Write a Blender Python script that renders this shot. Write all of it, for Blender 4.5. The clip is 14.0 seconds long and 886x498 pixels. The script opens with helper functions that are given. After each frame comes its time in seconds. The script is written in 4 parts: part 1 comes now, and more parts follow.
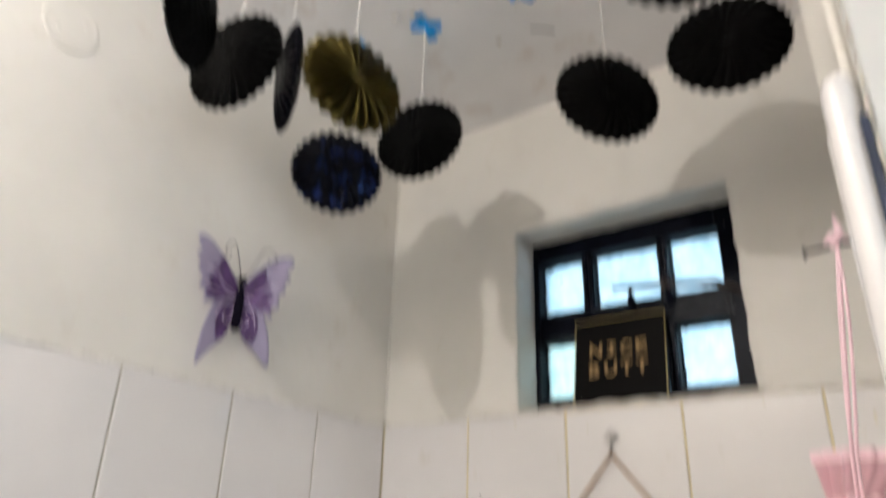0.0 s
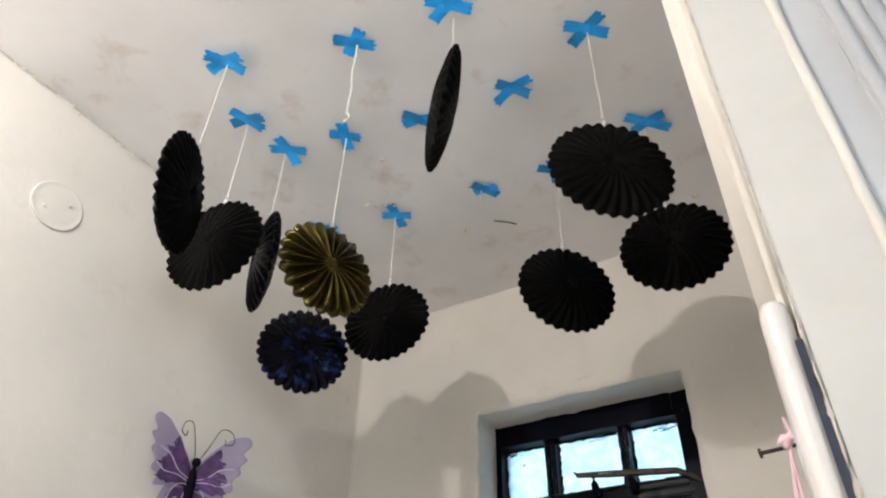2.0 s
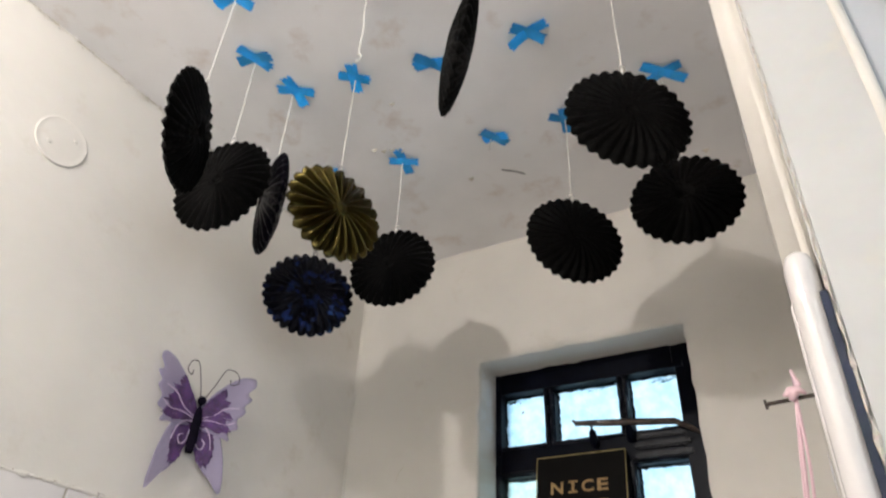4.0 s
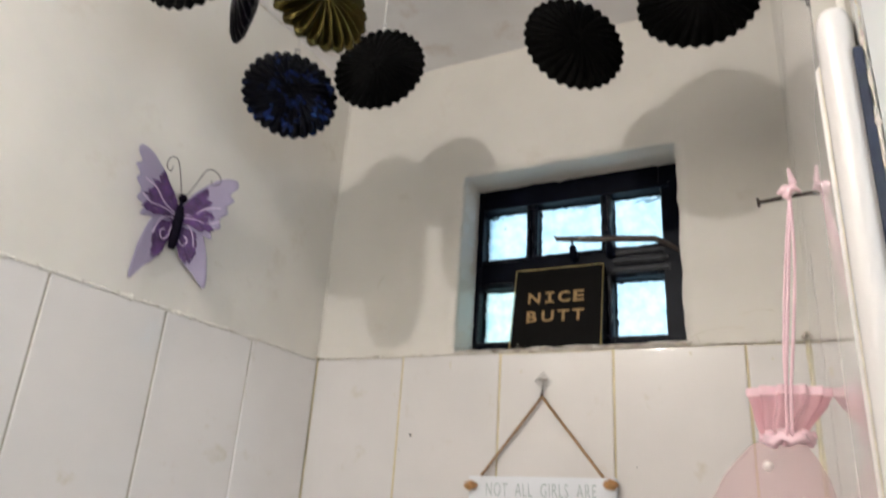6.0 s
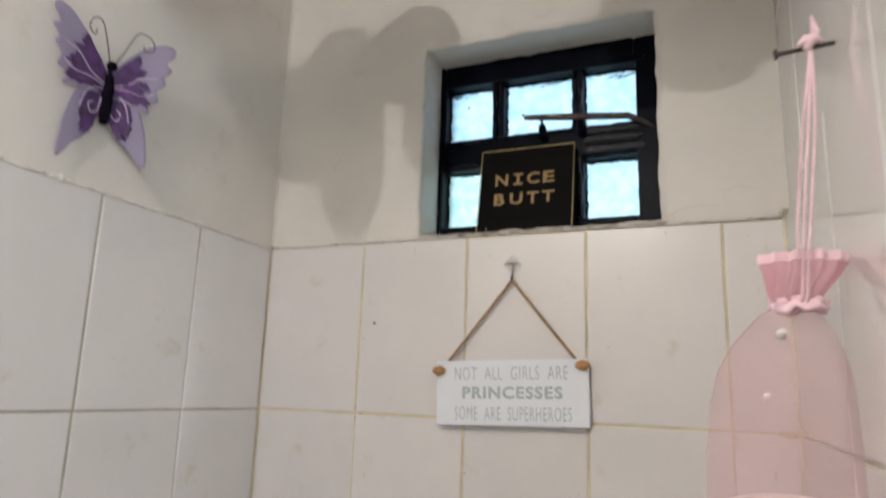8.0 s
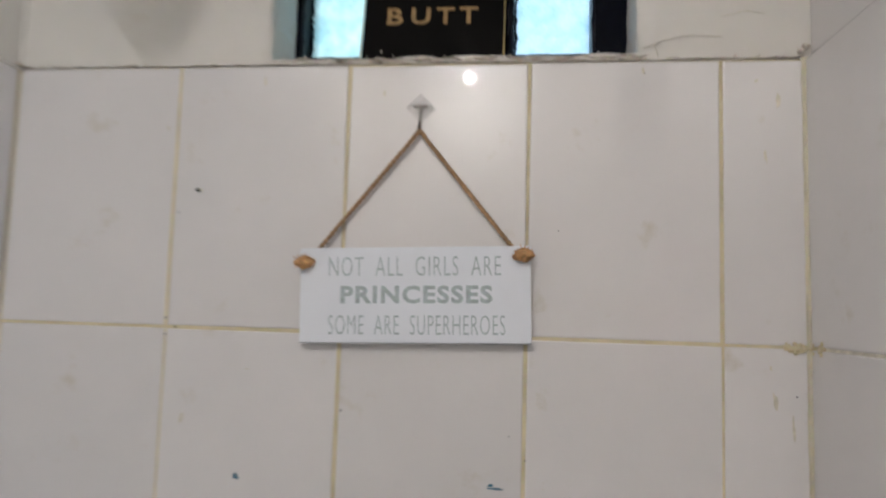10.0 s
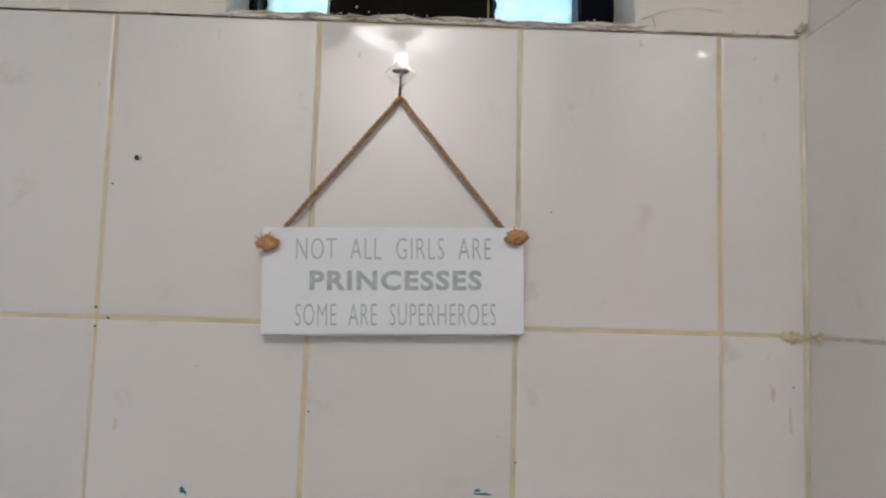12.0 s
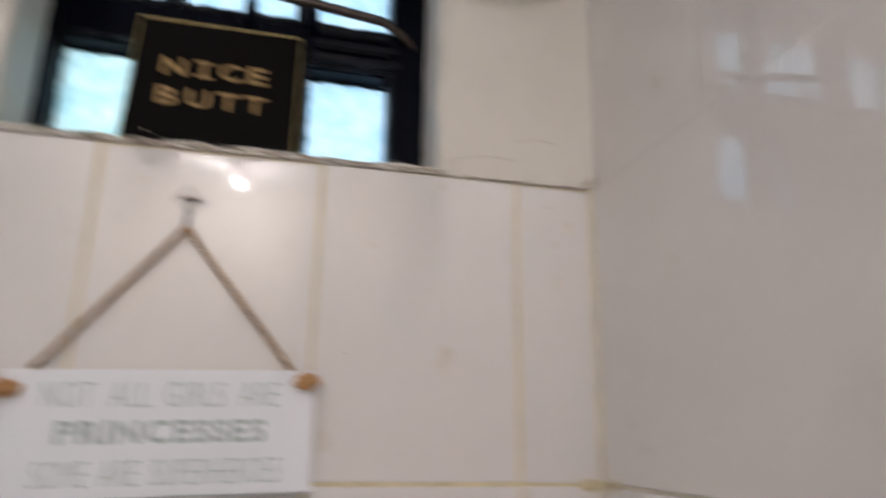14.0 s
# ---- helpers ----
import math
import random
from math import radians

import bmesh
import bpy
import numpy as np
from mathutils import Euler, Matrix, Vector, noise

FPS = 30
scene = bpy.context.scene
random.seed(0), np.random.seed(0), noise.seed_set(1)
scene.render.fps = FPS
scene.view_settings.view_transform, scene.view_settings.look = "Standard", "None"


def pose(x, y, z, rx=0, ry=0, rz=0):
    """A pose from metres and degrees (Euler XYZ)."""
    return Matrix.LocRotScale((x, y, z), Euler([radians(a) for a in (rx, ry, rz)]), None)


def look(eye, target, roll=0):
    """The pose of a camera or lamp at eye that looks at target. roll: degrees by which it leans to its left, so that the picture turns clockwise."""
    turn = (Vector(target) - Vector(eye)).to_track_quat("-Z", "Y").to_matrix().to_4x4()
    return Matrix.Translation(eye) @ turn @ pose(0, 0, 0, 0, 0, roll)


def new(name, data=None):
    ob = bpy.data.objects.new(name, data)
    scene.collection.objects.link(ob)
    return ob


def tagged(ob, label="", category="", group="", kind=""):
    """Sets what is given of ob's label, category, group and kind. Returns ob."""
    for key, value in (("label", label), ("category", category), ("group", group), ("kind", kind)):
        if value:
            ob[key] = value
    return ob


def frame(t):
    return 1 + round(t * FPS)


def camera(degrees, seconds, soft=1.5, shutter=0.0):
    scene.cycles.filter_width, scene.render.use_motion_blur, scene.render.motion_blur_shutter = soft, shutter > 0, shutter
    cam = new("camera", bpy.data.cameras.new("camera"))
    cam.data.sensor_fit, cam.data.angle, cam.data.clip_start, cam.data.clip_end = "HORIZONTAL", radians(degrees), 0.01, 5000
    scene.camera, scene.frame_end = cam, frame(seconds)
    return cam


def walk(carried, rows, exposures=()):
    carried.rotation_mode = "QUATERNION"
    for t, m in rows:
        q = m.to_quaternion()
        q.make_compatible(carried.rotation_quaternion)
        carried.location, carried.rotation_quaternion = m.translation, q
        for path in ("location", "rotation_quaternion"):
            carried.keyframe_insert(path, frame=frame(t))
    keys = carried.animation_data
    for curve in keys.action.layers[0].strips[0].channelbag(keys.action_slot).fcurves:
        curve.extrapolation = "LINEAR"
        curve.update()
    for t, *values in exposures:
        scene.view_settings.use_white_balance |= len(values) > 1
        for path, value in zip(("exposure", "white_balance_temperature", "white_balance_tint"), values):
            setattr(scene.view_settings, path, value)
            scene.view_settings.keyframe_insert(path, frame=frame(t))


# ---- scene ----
cam = camera(66.4, 14.0, soft=2.1, shutter=0.9)
PATH = [
    (0, (0.704, -1.101, 1.579), (-0.351, 0.399, 2.38), 1.8),
    (0.2, (0.704, -1.110, 1.582), (-0.306, 0.328, 2.538), 2.2),
    (0.3, (0.705, -1.114, 1.582), (-0.290, 0.313, 2.572), 2.1),
    (0.5, (0.708, -1.121, 1.584), (-0.27, 0.273, 2.633), 2.0),
    (1, (0.716, -1.143, 1.583), (-0.122, 0.168, 2.839), 2.2),
    (1.5, (0.716, -1.136, 1.583), (-0.125, 0.207, 2.803), 2.0),
    (2, (0.714, -1.137, 1.585), (-0.114, 0.207, 2.813), 1.6),
    (2.2, (0.712, -1.137, 1.586), (-0.139, 0.207, 2.799), 1.9),
    (4.3, (0.693, -1.139, 1.581), (-0.173, 0.313, 2.65), 2.7),
    (4.5, (0.69, -1.14, 1.576), (-0.185, 0.337, 2.603), 2.6),
    (5, (0.677, -1.125, 1.56), (-0.228, 0.428, 2.437), 4.0),
    (5.5, (0.669, -1.114, 1.554), (-0.228, 0.491, 2.341), 3.9),
    (6, (0.667, -1.101, 1.549), (-0.228, 0.548, 2.242), 4.0),
    (6.5, (0.668, -1.099, 1.544), (-0.191, 0.597, 2.164), 3.3),
    (7, (0.664, -1.097, 1.545), (-0.183, 0.613, 2.142), 3.1),
    (7.2, (0.657, -1.087, 1.555), (-0.217, 0.624, 2.110), 3.0),
    (7.3, (0.650, -1.084, 1.556), (-0.238, 0.627, 2.088), 2.8),
    (7.5, (0.637, -1.078, 1.552), (-0.231, 0.648, 2.073), 2.4),
    (7.8, (0.619, -1.057, 1.544), (-0.181, 0.723, 1.986), 1.8),
    (8, (0.601, -1.05, 1.54), (-0.164, 0.751, 1.954), 1.9),
    (8.3, (0.568, -1.031, 1.541), (-0.145, 0.808, 1.872), 2.1),
    (8.5, (0.55, -1.02, 1.54), (-0.12, 0.839, 1.846), 1.8),
    (8.6, (0.545, -1.01, 1.541), (-0.13, 0.854, 1.809), 1.6),
    (10.8, (0.32, -0.63, 1.521), (0.305, 1.362, 1.7), 1.3),
    (11, (0.313, -0.633, 1.521), (0.295, 1.358, 1.711), 1.0),
    (11.5, (0.309, -0.644, 1.52), (0.306, 1.348, 1.699), 1.1),
    (12, (0.313, -0.654, 1.521), (0.359, 1.339, 1.686), 1.6),
    (12.5, (0.315, -0.665, 1.527), (0.398, 1.323, 1.727), 1.6),
    (13, (0.309, -0.675, 1.536), (0.479, 1.254, 2.034), 2.2),
    (13.3, (0.307, -0.68, 1.55), (0.405, 1.226, 2.149), 2.8),
    (13.5, (0.326, -0.662, 1.527), (0.412, 1.234, 2.158), 1.1),
    (14, (0.37, -0.63, 1.542), (0.822, 1.243, 2.076), 0.8),
]
walk(cam, [(t, look(eye, target, roll)) for t, eye, target, roll in PATH], exposures=((0, 0.86, 6600, 10), (2.2, 0.85, 6600, 10), (4.4, 0.81, 6600, 11.5), (5, 0.92, 6600, 12), (6.5, 0.83, 6600, 9), (7.5, 0.75, 6600, 10.5), (8.6, 0.61, 6450, 10), (10.8, 0.44, 6200, 11), (12, 0.46, 6250, 9.5), (12.5, 0.44, 6200, 8), (13, 0.40, 6500, 11), (14, 0.51, 6500, 15)))
LAMP = (0.205, -1.49, 2.356)
BULB, HALL, SKY = 9.4, 10.3, 0.15

# ---- world, sky and lights ----
world = bpy.data.worlds.new("sky")
scene.world = world
world.use_nodes = True
wn = world.node_tree.nodes
sky = wn.new("ShaderNodeTexSky")
sky.sky_type, sky.sun_disc = "NISHITA", False
sky.sun_elevation, sky.sun_rotation = radians(25.6), radians(349)
wn["Background"].inputs["Strength"].default_value = SKY
world.node_tree.links.new(sky.outputs["Color"], wn["Background"].inputs["Color"])

sun = new("sun", bpy.data.lights.new("sun", "SUN"))
sun.data.energy, sun.data.angle, sun.data.color = 2.7, radians(0.5), (1.0, 0.95, 0.88)
sun.matrix_world = look((0, 0, 0), (0.17, -0.90, -0.44))

bulb_lamp = new("bulb_lamp", bpy.data.lights.new("bulb_lamp", "POINT"))
bulb_lamp.data.energy, bulb_lamp.data.color, bulb_lamp.data.shadow_soft_size = BULB, (1.0, 0.972, 0.952), 0.008
bulb_lamp.location = LAMP

# daylight inferred beyond the doorway; the hall window it enters by is unseen
hall_day = new("hall_daylight", bpy.data.lights.new("hall_daylight", "AREA"))
hall_day.data.shape, hall_day.data.size, hall_day.data.size_y = "RECTANGLE", 0.96, 1.16
hall_day.data.energy, hall_day.data.color = HALL, (0.76, 0.88, 1.0)
hall_day.matrix_world = look((2.58, -2.25, 1.55), (0.55, -0.85, 1.6))


# ---- materials ----
def material(name, colour, rough=0.6, metal=0.0, vary=0.12, scale=8.0, fine=90.0, bump=0.15, depth=0.002,
             stain_glint=None, stain_glint_at=0.62, coat=0.0, random_tone=0.0, spec=0.5):
    """Paint, ceramic, metal, paper: a base colour with broad and fine variation, stains (on foil, painted glints) and
    relief.
    """
    m = bpy.data.materials.new(name)
    m.use_nodes = True
    n, l = m.node_tree.nodes, m.node_tree.links
    b = n["Principled BSDF"]
    b.inputs["Metallic"].default_value = metal
    b.inputs["Coat Weight"].default_value = coat
    b.inputs["Specular IOR Level"].default_value = spec
    co = n.new("ShaderNodeTexCoord")
    coords = co.outputs["Object"]
    if random_tone:
        own, shift = n.new("ShaderNodeObjectInfo"), n.new("ShaderNodeVectorMath")
        shift.operation = "MULTIPLY_ADD"
        l.new(own.outputs["Random"], shift.inputs[0])
        shift.inputs[1].default_value = (61.0, 37.0, 83.0)
        l.new(coords, shift.inputs[2])
        coords = shift.outputs["Vector"]
    broad, grain = n.new("ShaderNodeTexNoise"), n.new("ShaderNodeTexNoise")
    for node, s, d in ((broad, scale, 4.0), (grain, fine, 3.0)):
        node.inputs["Scale"].default_value, node.inputs["Detail"].default_value = s, d
        l.new(coords, node.inputs["Vector"])
    ramp = n.new("ShaderNodeValToRGB")
    ramp.color_ramp.elements[0].position, ramp.color_ramp.elements[1].position = 0.3, 0.7
    lo, hi = 1 - vary, 1 + vary * 0.6
    ramp.color_ramp.elements[0].color = (*[min(1, c * lo) for c in colour], 1)
    ramp.color_ramp.elements[1].color = (*[min(1, c * hi) for c in colour], 1)
    l.new(broad.outputs["Fac"], ramp.inputs["Fac"])
    out = ramp.outputs["Color"]
    mix = n.new("ShaderNodeMixRGB")
    mix.blend_type = "OVERLAY"
    mix.inputs["Fac"].default_value = vary * 0.8
    l.new(out, mix.inputs["Color1"])
    l.new(grain.outputs["Color"], mix.inputs["Color2"])
    hsv = n.new("ShaderNodeHueSaturation")
    hsv.inputs["Saturation"].default_value = 1.0
    l.new(mix.outputs["Color"], hsv.inputs["Color"])
    out = hsv.outputs["Color"]
    if random_tone:
        info = n.new("ShaderNodeObjectInfo")
        rng = n.new("ShaderNodeMapRange")
        rng.inputs["To Min"].default_value, rng.inputs["To Max"].default_value = 1 - random_tone, 1 + random_tone
        l.new(info.outputs["Random"], rng.inputs["Value"])
        l.new(rng.outputs["Result"], hsv.inputs["Value"])
    if stain_glint:
        sn = n.new("ShaderNodeTexNoise")
        sn.inputs["Scale"].default_value, sn.inputs["Detail"].default_value, sn.inputs["Roughness"].default_value = scale * 1.7, 7.0, 0.65
        l.new(coords, sn.inputs["Vector"])
        sr = n.new("ShaderNodeValToRGB")
        sr.color_ramp.elements[0].position, sr.color_ramp.elements[1].position = stain_glint_at, min(0.99, stain_glint_at + 0.16)
        l.new(sn.outputs["Fac"], sr.inputs["Fac"])
        sm = n.new("ShaderNodeMixRGB")
        sm.inputs["Color2"].default_value = (*stain_glint, 1)
        l.new(sr.outputs["Color"], sm.inputs["Fac"])
        l.new(out, sm.inputs["Color1"])
        out = sm.outputs["Color"]
    l.new(out, b.inputs["Base Color"])
    rr = n.new("ShaderNodeMapRange")
    rr.inputs["To Min"].default_value, rr.inputs["To Max"].default_value = max(0.02, rough * 0.8), min(1, rough * 1.2)
    l.new(grain.outputs["Fac"], rr.inputs["Value"])
    l.new(rr.outputs["Result"], b.inputs["Roughness"])
    if bump:
        add = n.new("ShaderNodeMath")
        add.operation = "MULTIPLY_ADD"
        add.inputs[1].default_value = 0.25
        l.new(grain.outputs["Fac"], add.inputs[0])
        l.new(broad.outputs["Fac"], add.inputs[2])
        bp = n.new("ShaderNodeBump")
        bp.inputs["Strength"].default_value, bp.inputs["Distance"].default_value = bump, depth
        l.new(add.outputs["Value"], bp.inputs["Height"])
        l.new(bp.outputs["Normal"], b.inputs["Normal"])
    return m


def sheer(name, colour, clear, sheen=0.3):
    """Thin gauze: part of the light passes straight through, part is scattered by the threads."""
    m = bpy.data.materials.new(name)
    m.use_nodes = True
    n, l = m.node_tree.nodes, m.node_tree.links
    out = n["Material Output"]
    b = n["Principled BSDF"]
    b.inputs["Base Color"].default_value = (*colour, 1)
    b.inputs["Roughness"].default_value = 0.45
    b.inputs["Sheen Weight"].default_value = sheen
    tl = n.new("ShaderNodeBsdfTranslucent")
    tl.inputs["Color"].default_value = (*colour, 1)
    tr = n.new("ShaderNodeBsdfTransparent")
    tr.inputs["Color"].default_value = (*[0.8 + 0.2 * c for c in colour], 1)
    mix1, mix2 = n.new("ShaderNodeMixShader"), n.new("ShaderNodeMixShader")
    mix1.inputs["Fac"].default_value = 0.4
    l.new(b.outputs["BSDF"], mix1.inputs[1])
    l.new(tl.outputs["BSDF"], mix1.inputs[2])
    co, weave = n.new("ShaderNodeTexCoord"), n.new("ShaderNodeTexNoise")
    weave.inputs["Scale"].default_value, weave.inputs["Detail"].default_value = 30.0, 5.0
    l.new(co.outputs["Object"], weave.inputs["Vector"])
    rng = n.new("ShaderNodeMapRange")
    rng.inputs["From Min"].default_value, rng.inputs["From Max"].default_value = 0.3, 0.7
    rng.inputs["To Min"].default_value, rng.inputs["To Max"].default_value = clear - 0.008, clear + 0.008
    l.new(weave.outputs["Fac"], rng.inputs["Value"])
    l.new(rng.outputs["Result"], mix2.inputs["Fac"])
    l.new(mix1.outputs["Shader"], mix2.inputs[1])
    l.new(tr.outputs["BSDF"], mix2.inputs[2])
    l.new(mix2.outputs["Shader"], out.inputs["Surface"])
    return m


def obscured_glass(name, colour, scale, pattern=0.0):
    """Frosted patterned glass: daylight from outside is scattered through it; streaks of old paint at its edges."""
    m = bpy.data.materials.new(name)
    m.use_nodes = True
    n, l = m.node_tree.nodes, m.node_tree.links
    out = n["Material Output"]
    b = n["Principled BSDF"]
    b.inputs["Roughness"].default_value = 0.15
    tl = n.new("ShaderNodeBsdfTranslucent")
    co, nz, vor = n.new("ShaderNodeTexCoord"), n.new("ShaderNodeTexNoise"), n.new("ShaderNodeTexVoronoi")
    nz.inputs["Scale"].default_value, nz.inputs["Detail"].default_value = 55.0, 7.0
    vor.inputs["Scale"].default_value = scale
    for node in (nz, vor):
        l.new(co.outputs["Object"], node.inputs["Vector"])
    ramp = n.new("ShaderNodeValToRGB")
    ramp.color_ramp.elements[0].position, ramp.color_ramp.elements[1].position = 0.28, 0.62
    ramp.color_ramp.elements[0].color = (colour[0] * 0.70, colour[1] * 0.84, colour[2] * 0.90, 1)
    ramp.color_ramp.elements[1].color = (*colour, 1)
    l.new(nz.outputs["Fac"], ramp.inputs["Fac"])
    mul = n.new("ShaderNodeMixRGB")
    mul.blend_type, mul.inputs["Fac"].default_value = "MULTIPLY", 0.35
    l.new(ramp.outputs["Color"], mul.inputs["Color1"])
    l.new(vor.outputs["Distance"], mul.inputs["Color2"])
    relief = n.new("ShaderNodeMixRGB")
    relief.blend_type, relief.inputs["Fac"].default_value = "MULTIPLY", pattern
    l.new(ramp.outputs["Color"], relief.inputs["Color1"])
    l.new(vor.outputs["Distance"], relief.inputs["Color2"])
    l.new(relief.outputs["Color"], tl.inputs["Color"])
    l.new(mul.outputs["Color"], b.inputs["Base Color"])
    bp = n.new("ShaderNodeBump")
    bp.inputs["Strength"].default_value, bp.inputs["Distance"].default_value = 0.6, 0.002
    l.new(vor.outputs["Distance"], bp.inputs["Height"])
    l.new(bp.outputs["Normal"], b.inputs["Normal"])
    l.new(bp.outputs["Normal"], tl.inputs["Normal"])
    mix = n.new("ShaderNodeMixShader")
    mix.inputs["Fac"].default_value = 0.94
    l.new(b.outputs["BSDF"], mix.inputs[1])
    l.new(tl.outputs["BSDF"], mix.inputs[2])
    l.new(mix.outputs["Shader"], out.inputs["Surface"])
    return m


PLASTER = material("cream_wall_paint", (0.75, 0.715, 0.655), rough=0.5, spec=0.25, vary=0.06, scale=5, fine=60, bump=0.35, depth=0.006, stain_glint=(0.64, 0.585, 0.50), stain_glint_at=0.60)
CEILING = material("whitewashed_ceiling", (0.90, 0.88, 0.875), rough=0.75, vary=0.07, scale=6, fine=70, bump=0.3, depth=0.004, stain_glint=(0.72, 0.64, 0.59), stain_glint_at=0.58)
TILE = material("cream_glazed_tile", (0.775, 0.742, 0.722), rough=0.024, vary=0.035, scale=7, fine=140, bump=0.02, depth=0.002, stain_glint=(0.62, 0.56, 0.45), stain_glint_at=0.61, random_tone=0.025, spec=0.8)
SIDE_GROUT = material("greyed_grout", (0.47, 0.42, 0.34), rough=0.8, vary=0.25, scale=14, fine=200, bump=0.4, stain_glint=(0.30, 0.26, 0.20), stain_glint_at=0.60)
CORNER_GROUT = material("pale_yellow_grout", (0.73, 0.67, 0.51), rough=0.8, vary=0.25, scale=14, fine=200, bump=0.4, stain_glint=(0.58, 0.50, 0.34), stain_glint_at=0.60)
GROUT = material("yellowed_grout", (0.70, 0.61, 0.40), rough=0.8, vary=0.25, scale=14, fine=200, bump=0.4, stain_glint=(0.42, 0.35, 0.22), stain_glint_at=0.62)
MORTAR = material("dirty_mortar", (0.58, 0.52, 0.44), rough=0.9, vary=0.45, scale=40, fine=300, bump=0.7, stain_glint=(0.16, 0.13, 0.10), stain_glint_at=0.55)
CHIPPED = material("chipped_plaster_edge", (0.66, 0.60, 0.52), rough=0.85, vary=0.3, scale=50, fine=300, bump=0.7, stain_glint=(0.32, 0.27, 0.21), stain_glint_at=0.60)
DARK_FRAME = material("black_gloss_steel_paint", (0.003, 0.004, 0.009), rough=0.32, vary=0.4, scale=25, fine=160, bump=0.5, depth=0.0012, stain_glint=(0.020, 0.021, 0.026), stain_glint_at=0.76, spec=0.05)
# same black paint made lighter: greyish highlights of ledges and lips in its colour
LIT_GLOSS_FRAME = material("black_gloss_paint_highlit", (0.010, 0.011, 0.016), rough=0.30, vary=0.5, scale=60, fine=220, bump=0.7, depth=0.002, stain_glint=(0.05, 0.05, 0.055), stain_glint_at=0.74, spec=0.12)
RUST = material("rusty_steel", (0.075, 0.055, 0.047), rough=0.50, metal=0.6, vary=0.5, scale=60, fine=300, bump=0.5, stain_glint=(0.22, 0.17, 0.14), stain_glint_at=0.58)
PANE = obscured_glass("obscured_window_glass", (0.69, 0.86, 1.0), 220.0, 0.08)
PANE_LEAFY = obscured_glass("leaf_patterned_window_glass", (0.76, 0.95, 1.0), 90.0, 0.2)
JAMB_FACE = material("cream_white_jamb_paint", (0.60, 0.595, 0.575), rough=0.4, vary=0.07, scale=7, fine=120, bump=0.3, depth=0.002, stain_glint=(0.66, 0.62, 0.53), stain_glint_at=0.60)
JAMB = material("white_gloss_door_paint", (0.53, 0.55, 0.575), rough=0.35, vary=0.05, scale=9, fine=120, bump=0.25, depth=0.002, stain_glint=(0.55, 0.54, 0.52), stain_glint_at=0.68)
# dark blue that stands for the shade inside the slit by the jamb
SHADOW_GAP = material("dark_blue_gap_shade", (0.022, 0.032, 0.062), rough=0.6, vary=0.4, scale=30, bump=0.3, stain_glint=(0.10, 0.10, 0.12), stain_glint_at=0.64)
BLACK_PAPER = material("black_satin_paper", (0.0026, 0.0023, 0.0021), rough=0.55, vary=0.35, scale=3.2, fine=22, bump=0.3, depth=0.02, spec=0.04)
GOLD_PAPER = material("gold_metallic_paper", (0.066, 0.051, 0.0125), rough=0.30, metal=0.9, vary=0.35, scale=2.5, fine=12, bump=0.08, depth=0.02)
# foil glints are painted as noise: blue and purple patches among near-black
BLUE_FOIL = material("dark_blue_glint_foil_paper", (0.030, 0.066, 0.24), rough=0.22, metal=0.6, vary=0.7, scale=1.9, fine=9, bump=0.2, depth=0.03, stain_glint=(0.0022, 0.0024, 0.005), stain_glint_at=0.31, spec=0.2)
PURPLE_FOIL = material("dark_purple_glint_foil_paper", (0.004, 0.003, 0.006), rough=0.35, metal=0.05, vary=0.5, scale=1.9, fine=12, bump=0.15, depth=0.03, stain_glint=(0.22, 0.09, 0.26), stain_glint_at=0.66, spec=0.04)
STRING = material("white_cotton_string", (0.68, 0.66, 0.62), rough=0.9, vary=0.15, scale=200, fine=900, bump=0.5)
TAPE = material("blue_masking_tape", (0.012, 0.36, 0.88), rough=0.45, vary=0.30, scale=45, fine=400, bump=0.35, depth=0.001, random_tone=0.30)
CLEAR_TAB = sheer("clear_sticky_tape", (0.74, 0.72, 0.70), 0.45, 0.0)
SIGN_WHITE = material("white_painted_wood", (0.84, 0.86, 0.90), rough=0.55, vary=0.03, scale=12, fine=180, bump=0.15)
SIGN_SIDE = material("grey_board_shade", (0.45, 0.46, 0.48), rough=0.7, vary=0.1, scale=30, bump=0.2)
SIGN_GREY = material("grey_green_lettering", (0.45, 0.52, 0.525), rough=0.6, vary=0.2, scale=120, fine=500, bump=0.1)
FRAY = material("frayed_jute", (0.60, 0.33, 0.14), rough=0.95, vary=0.4, scale=250, fine=700, bump=0.8)
TWINE = material("brown_jute_twine", (0.44, 0.27, 0.14), rough=0.9, vary=0.35, scale=300, fine=900, bump=0.7)
BOX_BLACK = material("black_box_face", (0.005, 0.0042, 0.0036), rough=0.5, vary=0.2, scale=20, fine=250, bump=0.15, spec=0.06)
GOLD_EDGE = material("gold_edge", (0.55, 0.42, 0.18), rough=0.35, metal=0.8, vary=0.15, scale=40, bump=0.1)
GOLD_INK = material("gold_glitter_lettering", (0.38, 0.235, 0.09), rough=0.55, metal=0.1, vary=0.3, scale=150, fine=700, bump=0.3)
LILAC = sheer("lilac_organza", (0.51, 0.455, 0.62), 0.34)
PURPLE = material("purple_painted_gauze", (0.090, 0.036, 0.135), rough=0.6, vary=0.6, scale=60, fine=300, bump=0.3, stain_glint=(0.26, 0.18, 0.32), stain_glint_at=0.60)
PALE_VEIN = material("pale_pink_glitter_line", (0.62, 0.50, 0.66), rough=0.5, vary=0.15, scale=90, bump=0.2)
BODY_BLACK = material("black_fuzzy_body", (0.006, 0.004, 0.010), rough=0.85, vary=0.4, scale=150, bump=0.6, spec=0.06)
